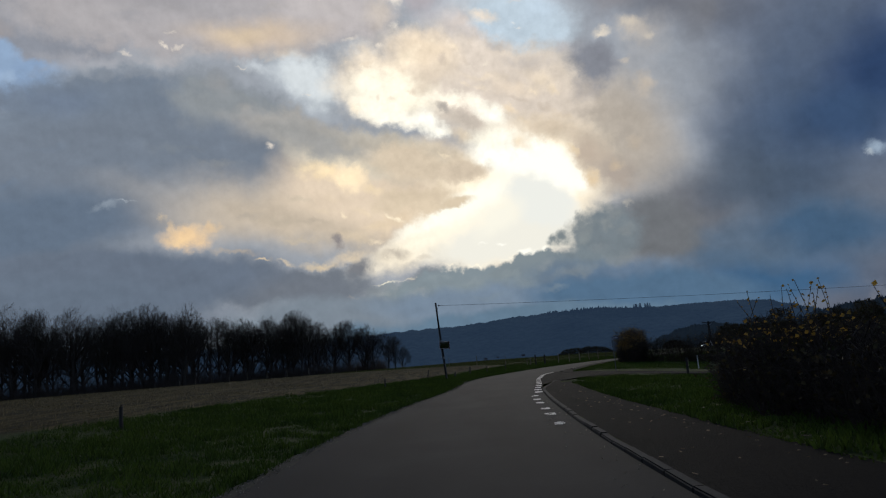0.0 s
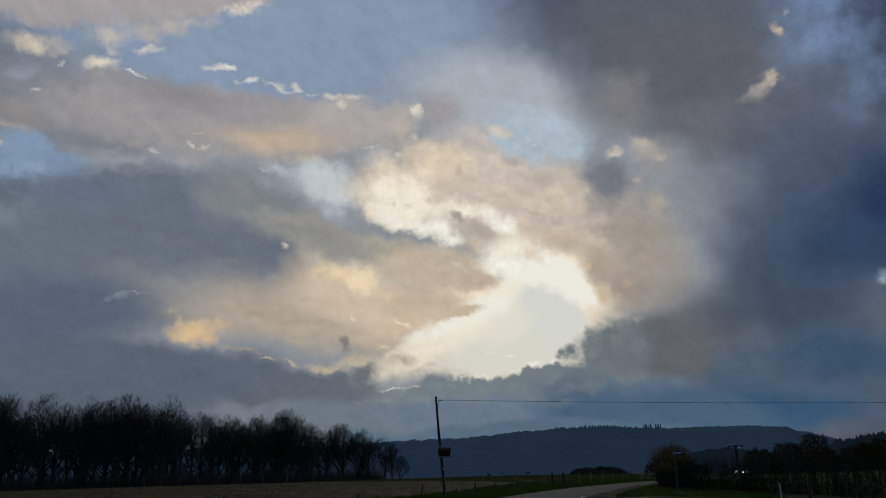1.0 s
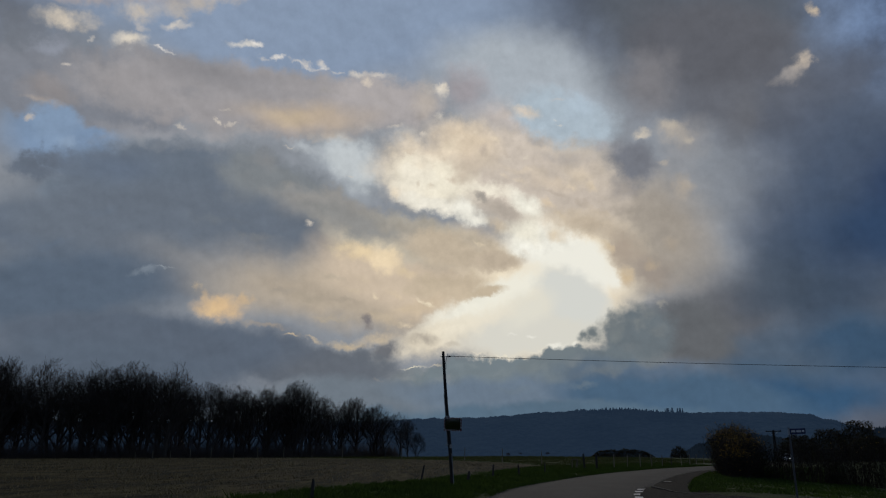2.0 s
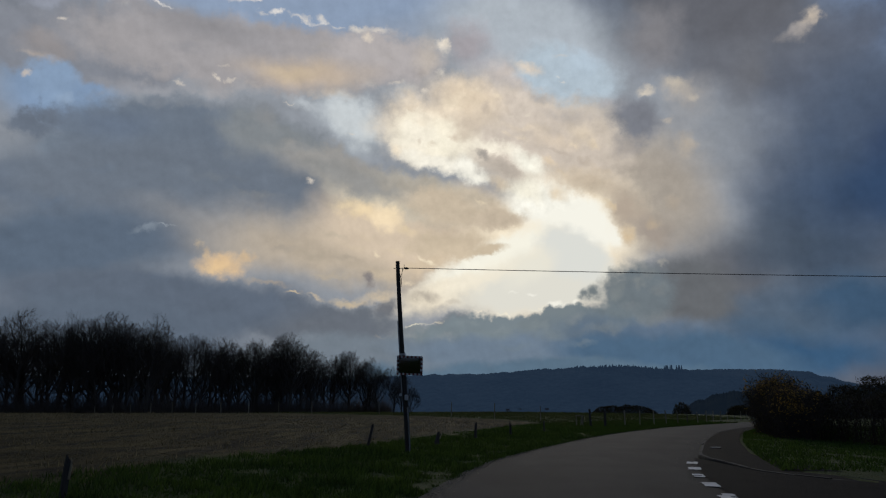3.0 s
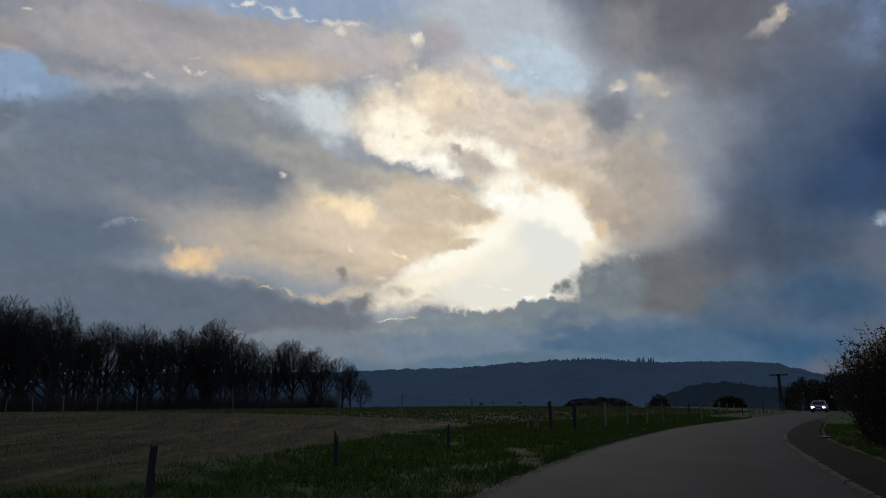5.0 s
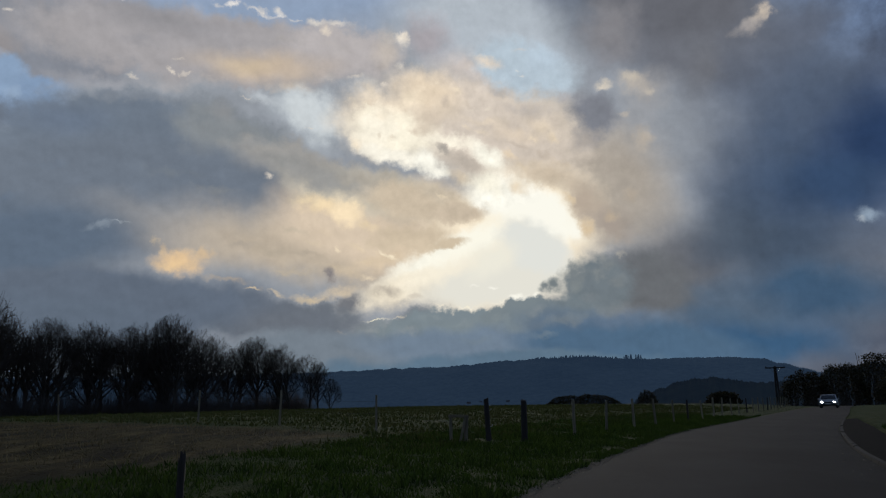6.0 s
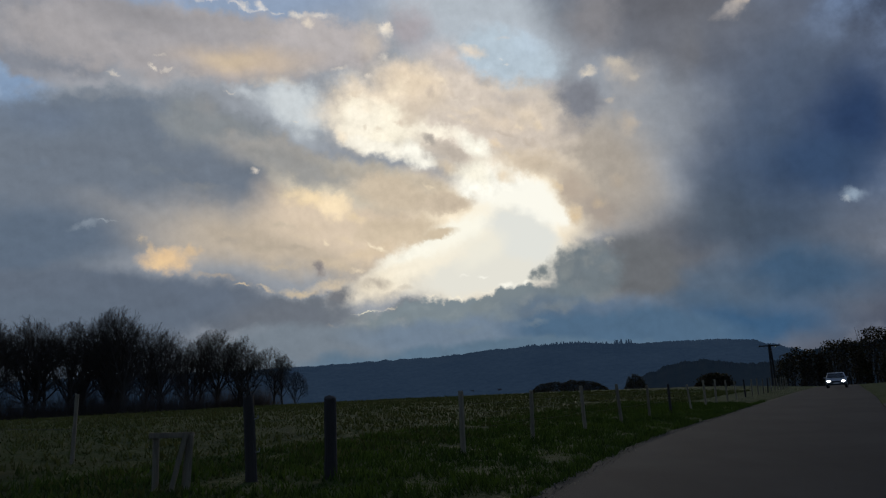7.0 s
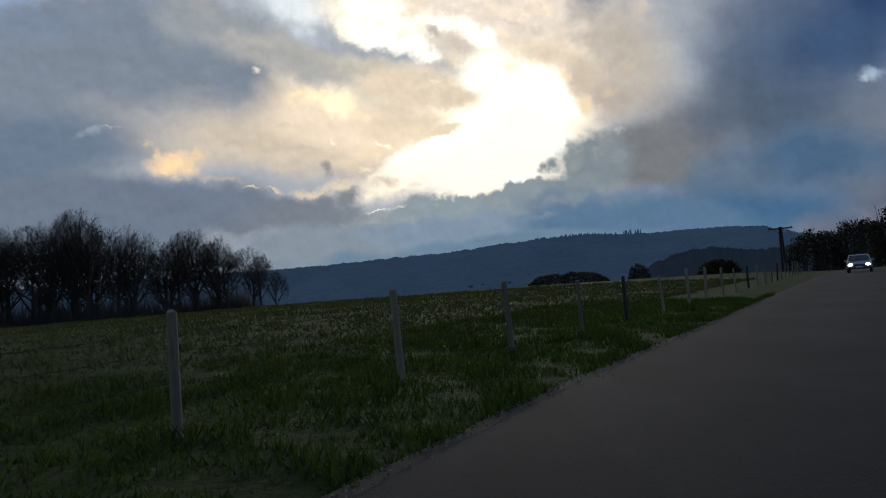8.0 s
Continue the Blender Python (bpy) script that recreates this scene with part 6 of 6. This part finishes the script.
def street_sign():
    thing = new("street_sign")
    bm = bmesh.new()
    tube(bm, [(0, 0, -0.3), (0, 0, 1.2), (0, 0, 2.22)], [0.03, 0.03, 0.03], 10)
    part("post", bm, SIGN_POST, thing, "dull grey post")
    bm = bmesh.new()
    box(bm, (0.62, 0.025, 0.17), (0.34, 0, 2.1), bevel=0.008)
    plate = part("plate", bm, SIGN_BLUE, thing, "dark name plate")
    for k, (x, w) in enumerate(((0.18, 0.16), (0.4, 0.18), (0.57, 0.08))):
        bm = bmesh.new()
        box(bm, (w, 0.004, 0.06), (x, -0.016, 2.1))
        part("lettering_bar", bm, SIGN_WHITE, plate)
    bm = bmesh.new()
    tube(bm, [(0, 0, 2.0), (0, 0, 2.2)], [0.036, 0.036], 10)
    part("clamp", bm, STEEL, thing)
    thing.matrix_basis = pose(11.0, 47.4, float(ground_height(11.0, 47.4)), 0, 0, -68)
    return tagged(thing, "street name sign on a slim galvanised post", "sign")


street_sign()


def marker_stake(x, y):
    thing = new("marker_stake")
    ob = new("stake", post_mesh("stake", 0.95, 0.035, SIGN_WHITE, 91))
    ob.parent = thing
    thing.matrix_basis = pose(x, y, float(ground_height(x, y)))
    tagged(thing, "slim pale wooden stake before the hedge", "stake")


marker_stake(18.4, 53.5)
for gx, gy in ((12.2, 38.9), (14.3, 38.5)):
    broken_post(gx, gy - 1.8, 0.8, 0.06, 0, 0, "short dark wooden post beside the side road", int(gx * 10))

# ---------------------------------------------------------------- hedges, shrubs, old apple tree
def leaf_quads(bm, spots, size, rng):
    for p, d in spots:
        s = size * rng.uniform(0.6, 1.3)
        m = Matrix.Translation(p) @ Euler((rng.uniform(-1.2, 1.2), rng.uniform(-1.2, 1.2), rng.uniform(0, 6.28))).to_matrix().to_4x4()
        v = [bm.verts.new(m @ Vector(q)) for q in ((0, 0, 0), (s * 0.42, s * 0.4, s * 0.1), (0, s, -s * 0.05), (-s * 0.42, s * 0.4, s * 0.1))]
        bm.faces.new(v)


def shrub(length, depth, height, seed, stems, dull, bright, label, sprigs=0, name="hedge", category="hedge", leaf_size=0.085):
    """A thicket of thin stems in a rounded, uneven body along its own x axis: dull leaves inside, bright autumn leaves on top."""
    rng = random.Random(seed)
    wood, dark, gold = bmesh.new(), bmesh.new(), bmesh.new()
    tips = []
    for i in range(stems):
        x = rng.uniform(-length / 2, length / 2)
        y = max(-depth / 2, min(depth / 2, rng.gauss(0, depth * 0.3)))
        end = max(0.0, abs(x) / (length / 2) - 0.7) / 0.3
        top = height * (0.82 + 0.16 * noise.noise(Vector((x * 0.8, seed, 0))) + rng.uniform(-0.1, 0.1)) * (1 - 0.22 * end * end) * (1 - 0.25 * (2 * y / depth) ** 2)
        p = Vector((x * 0.94, y * 0.8, -0.15))
        pts, rad = [p.copy()], [rng.uniform(0.012, 0.026)]
        steps = 4
        lean = Vector((rng.gauss(0, 0.1), rng.gauss(0, 0.08) + (y / depth) * 0.35, 1))
        for k in range(steps):
            lean += Vector((rng.gauss(0, 0.12), rng.gauss(0, 0.12), 0))
            p = p + lean.normalized() * top / steps
            pts.append(p.copy())
            rad.append(rad[0] * (1 - 0.2 * (k + 1)))
        tube(wood, pts, [max(r, 0.005) for r in rad], 3, False)
        for k in range(rng.randrange(6, 10)):
            j = rng.randrange(1, steps + 1)
            a = pts[j - 1].lerp(pts[j], rng.random())
            d = Vector((rng.gauss(0, 1), rng.gauss(0, 1), rng.uniform(-0.1, 1.2))).normalized()
            b = a + d * rng.uniform(0.12, 0.35) * min(1, height / 2)
            c = b + (d + Vector((rng.gauss(0, 0.5), rng.gauss(0, 0.5), 0.3))).normalized() * rng.uniform(0.08, 0.2)
            tube(wood, [a, b, c], [0.009, 0.006, 0.004], 3, False)
            tips += [a.lerp(b, 0.5), b, b.lerp(c, 0.6), c]
    for k in range(sprigs):
        x = rng.uniform(-length * 0.45, length * 0.45)
        a = Vector((x, rng.gauss(0, depth * 0.12), height * 0.6))
        pts = [a, a + Vector((rng.gauss(0, 0.06), rng.gauss(0, 0.06), height * 0.25)), a + Vector((rng.gauss(0, 0.12), rng.gauss(0, 0.12), height * rng.uniform(0.42, 0.6)))]
        tube(wood, pts, [0.011, 0.008, 0.005], 4, False)
        for s in range(6):
            leaf_quads(gold, [(pts[1].lerp(pts[2], s / 5), None)], leaf_size * rng.uniform(0.6, 1.05), rng)
    rng.shuffle(tips)
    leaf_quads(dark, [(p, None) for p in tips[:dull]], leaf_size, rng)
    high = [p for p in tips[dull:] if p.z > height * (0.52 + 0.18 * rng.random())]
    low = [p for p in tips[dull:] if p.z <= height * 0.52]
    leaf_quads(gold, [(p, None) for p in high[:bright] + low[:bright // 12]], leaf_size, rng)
    gold_count = len(gold.verts)
    thing = new(name)
    part("branchwork", wood, HEDGE_TWIGS, thing, "tangle of thin dark branches")
    part("foliage", dark, DULL_LEAF, thing, "withered dull leaves")
    if gold_count:
        part("autumn_foliage", gold, LEAF, thing, "yellow-brown leaves on top")
    return tagged(thing, label, category)


def put(thing, x, y, turn, sink=0.05):
    thing.matrix_basis = pose(x, y, float(ground_height(x, y)) - sink, 0, 0, turn)
    return thing


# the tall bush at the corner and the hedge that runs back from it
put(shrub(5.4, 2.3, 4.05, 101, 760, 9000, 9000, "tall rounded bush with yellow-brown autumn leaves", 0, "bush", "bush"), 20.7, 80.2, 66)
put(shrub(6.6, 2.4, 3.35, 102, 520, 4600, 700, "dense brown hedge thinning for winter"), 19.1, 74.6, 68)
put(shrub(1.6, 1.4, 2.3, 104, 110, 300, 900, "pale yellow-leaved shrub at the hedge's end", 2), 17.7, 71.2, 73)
# the hedge that turns back along the side road's garden
for k in range(5):
    gx, gy = 21.0 + 6.6 * k, 72.5 - 0.5 * k
    put(shrub(7.5, 2.6, (2.35 + 0.2 * (k % 2) - float(ground_height(gx, gy))) / 0.84, 110 + k, 420, 4200, 90 if k % 2 else 0, "dark garden hedge with a few brown leaves"), gx, gy, -6)

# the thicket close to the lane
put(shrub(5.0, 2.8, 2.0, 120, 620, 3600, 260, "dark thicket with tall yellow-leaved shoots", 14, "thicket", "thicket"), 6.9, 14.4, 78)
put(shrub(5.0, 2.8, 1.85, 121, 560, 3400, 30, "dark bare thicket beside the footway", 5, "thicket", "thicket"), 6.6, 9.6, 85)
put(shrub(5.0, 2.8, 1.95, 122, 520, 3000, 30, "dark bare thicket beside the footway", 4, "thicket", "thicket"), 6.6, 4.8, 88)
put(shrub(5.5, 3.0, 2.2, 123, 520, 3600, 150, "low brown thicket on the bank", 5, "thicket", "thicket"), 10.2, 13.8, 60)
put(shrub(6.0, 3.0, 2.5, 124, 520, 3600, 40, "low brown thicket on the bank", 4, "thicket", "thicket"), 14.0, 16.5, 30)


def apple_tree():
    """A low, gnarled, leaning fruit tree without leaves."""
    rng = random.Random(131)
    wood, twigs = bmesh.new(), bmesh.new()

    def limb(a, d, length, radius, level):
        steps = 4
        pts, rad = [a], [radius]
        p = a.copy()
        for k in range(steps):
            d = (d + Vector((rng.gauss(0, 0.28), rng.gauss(0, 0.28), rng.gauss(-0.06 if level else 0.03, 0.16)))).normalized()
            p = p + d * length / steps
            pts.append(p.copy())
            rad.append(radius * (1 - 0.15 * (k + 1)))
        tube(wood if level < 2 else twigs, pts, rad, 7 if level < 2 else 4, level == 0)
        if level == 3:
            return
        for k in range((6, 7, 8)[level]):
            j = rng.randrange(2 if level == 0 else 1, steps + 1)
            side = Vector((rng.gauss(0, 1), rng.gauss(0, 1), rng.uniform(-0.45, 0.35))).normalized()
            limb(pts[j], (d * 0.3 + side + Vector((-0.25, 0, 0))).normalized(), length * rng.uniform(0.5, 0.75), radius * 0.5, level + 1)

    limb(Vector((0, 0, -0.2)), Vector((-0.5, 0, 1)), 1.9, 0.15, 0)
    thing = new("apple_tree")
    part("trunk", wood, BARK, thing, "gnarled leaning trunk and limbs")
    part("crown", twigs, TWIGS, thing, "bare crooked twigs")
    thing.matrix_basis = pose(14.0, 32.0, float(ground_height(14.0, 32.0))) @ Matrix.Diagonal((1.0, 1.0, 0.72, 1.0))
    tagged(thing, "old gnarled leafless fruit tree in the grass", "tree")


apple_tree()


def field_shrub(x, y, wide, high, seed, label):
    """A dark rounded shrub far out in the meadow, built of many small clumps."""
    rng = random.Random(seed)
    wood, green = bmesh.new(), bmesh.new()
    for k in range(int(14 + wide * 3)):
        a = Vector((rng.uniform(-wide / 2, wide / 2) * 0.7, rng.uniform(-1, 1), -0.2))
        b = a + Vector((rng.gauss(0, 0.5), rng.gauss(0, 0.5), high * rng.uniform(0.5, 0.9)))
        tube(wood, [a, (a + b) / 2 + Vector((rng.gauss(0, 0.2), 0, 0)), b], [0.09, 0.06, 0.03], 4, False)
    for k in range(int(1700 * wide / 4)):
        u = rng.uniform(-1, 1)
        t = rng.random() ** 0.6
        top = high * (1 - 0.8 * u ** 4) * (0.85 + 0.2 * noise.noise(Vector((u * 4, seed, 0))))
        p = Vector((u * wide / 2, rng.gauss(0, 0.9), top * t))
        leaf_quads(green, [(p, None)], 0.34, rng)
    thing = new("shrub")
    part("branchwork", wood, BARK, thing)
    part("foliage", green, DULL_LEAF, thing, "dark dense foliage")
    thing.matrix_basis = pose(x, y, float(ground_height(x, y)))
    tagged(thing, label, "shrub", "shrubs in the meadow")


field_shrub(85, 323, 7.5, 8.6, 141, "round dark evergreen shrub behind the meadow")
field_shrub(58, 300, 26, 6.6, 142, "long dark clump of shrubs behind the meadow")
field_shrub(66, 210, 6, 2.6, 143, "dark shrub at the end of the fence")
for k in range(7):
    field_shrub(84 + 7.5 * k, 214 + 2 * (k % 3) - 2 * k, 10, 7.5 + 2.2 * (k % 3), 150 + k, "dark roadside shrubs beyond the rise")
for k in range(5):
    field_shrub(92 + 8 * k, 196 - 6 * k, 9, 6.5 + k, 170 + k, "dark roadside shrubs beyond the rise")

# ---------------------------------------------------------------- the car at the top of the rise
def oncoming_car():
    thing = new("car")
    # side outline of the body: (y along, z up), front at -y
    side = [(-2.1, 0.32), (-2.15, 0.55), (-2.08, 0.72), (-1.2, 0.93), (-0.35, 1.38), (0.2, 1.47), (1.1, 1.44), (1.75, 1.05), (2.1, 0.98), (2.15, 0.6), (2.1, 0.32)]
    bm = bmesh.new()
    rows = []
    for x, pinch in ((-0.88, 0.0), (-0.86, 0.04), (-0.6, 0.0), (0.0, -0.02), (0.6, 0.0), (0.86, 0.04), (0.88, 0.0)):
        row = []
        for y, z in side:
            k = x * (1 - 0.2 * max(0, (z - 0.93) / 0.54))
            bow = (abs(x) / 0.88) ** 2 * 0.14
            row.append(bm.verts.new((k, y * (1 - bow * 0.5) , z - bow * 0.12 * (z > 0.9))))
        rows.append(row)
    n = len(side)
    for a, b in zip(rows, rows[1:]):
        for k in range(n):
            bm.faces.new((a[k], b[k], b[(k + 1) % n], a[(k + 1) % n]))
    bm.faces.new(rows[0])
    bm.faces.new(rows[-1][::-1])
    bmesh.ops.recalc_face_normals(bm, faces=bm.faces[:])
    part("body", bm, CAR_PAINT, thing, "silver bodywork", True)
    for name, a, b, wa, wb in (("windscreen", (-1.17, 0.96), (-0.38, 1.385), 0.78, 0.64), ("rear_window", (1.72, 1.08), (1.14, 1.43), 0.76, 0.62)):
        bm = bmesh.new()
        s = -0.02 if a[0] < 0 else 0.02
        v = [bm.verts.new(q) for q in ((-wa, a[0] + s, a[1] + 0.02), (wa, a[0] + s, a[1] + 0.02), (wb, b[0] + s, b[1] + 0.02), (-wb, b[0] + s, b[1] + 0.02))]
        bm.faces.new(v)
        bmesh.ops.solidify(bm, geom=bm.faces[:], thickness=0.012)
        part(name, bm, CAR_GLASS, thing, "dark tinted glass")
    for s in (-1, 1):
        bm = bmesh.new()
        v = [bm.verts.new(q) for q in ((s * 0.87, -0.95, 0.98), (s * 0.87, 1.5, 1.04), (s * 0.75, 1.1, 1.36), (s * 0.75, -0.3, 1.36))]
        bm.faces.new(v)
        bmesh.ops.solidify(bm, geom=bm.faces[:], thickness=0.02)
        part("side_window", bm, CAR_GLASS, thing, "dark tinted glass")
        bm = bmesh.new()
        bmesh.ops.create_uvsphere(bm, u_segments=12, v_segments=8, radius=0.13, matrix=Matrix.Translation((s * 0.62, -2.06, 0.66)) @ Matrix.Diagonal((1.3, 0.5, 0.7, 1)))
        part("headlight", bm, HEADLAMP, thing, "lit headlight")
        bm = bmesh.new()
        box(bm, (0.2, 0.1, 0.13), (s * 0.98, -0.75, 1.0), bevel=0.03)
        part("wing_mirror", bm, CAR_PAINT, thing)
    bm = bmesh.new()
    box(bm, (0.8, 0.05, 0.16), (0, -2.13, 0.6), bevel=0.02)
    part("grille", bm, BLACK, thing, "black grille")
    bm = bmesh.new()
    box(bm, (1.5, 0.06, 0.14), (0, -2.1, 0.38), bevel=0.02)
    part("bumper_intake", bm, BLACK, thing)
    bm = bmesh.new()
    box(bm, (0.52, 0.02, 0.11), (0, -2.16, 0.48), bevel=0.004)
    part("plate", bm, SIGN_WHITE, thing, "plain white plate")
    for x in (-0.8, 0.8):
        for y in (-1.32, 1.32):
            wheel = new("wheel")
            wheel.parent = thing
            wheel.matrix_basis = pose(x, y, 0.315, 0, 90, 0)
            bm = bmesh.new()
            tube(bm, [(0, 0, -0.1), (0, 0, -0.07), (0, 0, 0.07), (0, 0, 0.1)], [0.28, 0.315, 0.315, 0.28], 22)
            part("tyre", bm, BLACK, wheel, "black tyre")
            bm = bmesh.new()
            tube(bm, [(0, 0, -0.112), (0, 0, -0.1), (0, 0, 0.1), (0, 0, 0.112)], [0.17, 0.2, 0.2, 0.17], 16)
            part("rim", bm, RIM, wheel, "alloy rim")
    dx, dy = float(road_left(150) - road_left(142)), 8.0
    turn = -math.degrees(math.atan2(dx, dy))
    x = float(road_left(152.0)) + 3.2
    thing.matrix_basis = pose(x, 152.0, -0.01, 0, 0, turn)
    tagged(thing, "silver car with lit headlights on the lane", "car")


oncoming_car()


# ---------------------------------------------------------------- houses at the foot of the far hill
def far_house(az, r, z, seed):
    rng = random.Random(seed)
    w, d, h = rng.uniform(10, 14), rng.uniform(8, 10), rng.uniform(5, 6)
    thing = new("house")
    bm = bmesh.new()
    box(bm, (w, d, h + 8), (0, 0, h / 2 - 4))
    wall = part("wall", bm, WALL_PALE, thing, "pale rendered walls")
    bm = bmesh.new()
    v = [bm.verts.new(q) for q in ((-w / 2 - 0.5, -d / 2 - 0.5, h), (w / 2 + 0.5, -d / 2 - 0.5, h), (w / 2 + 0.5, d / 2 + 0.5, h), (-w / 2 - 0.5, d / 2 + 0.5, h), (-w / 2 - 0.5, 0, h + 4), (w / 2 + 0.5, 0, h + 4))]
    for f in ((0, 1, 5, 4), (2, 3, 4, 5), (1, 2, 5), (3, 0, 4), (3, 2, 1, 0)):
        bm.faces.new([v[k] for k in f])
    part("roof", bm, ROOF_TILE, thing, "dark tiled roof")
    for k in (-1, 0, 1):
        bm = bmesh.new()
        box(bm, (1.3, 0.2, 1.5), (k * w * 0.3, -d / 2 - 0.05, h * 0.5))
        part("window", bm, CAR_GLASS, thing)
    thing.matrix_basis = pose(r * math.sin(radians(az)), 60 + r * math.cos(radians(az)), z, 0, 0, rng.uniform(-30, 30))
    tagged(thing, "small pale house with a tiled roof in the valley", "house", "houses in the valley")


for k, az in enumerate((3.4, 4.3, 5.9, 6.4)):
    far_house(az, 2335 + 12 * (k % 3), -3.0 + 2 * (k % 2), 200 + k)
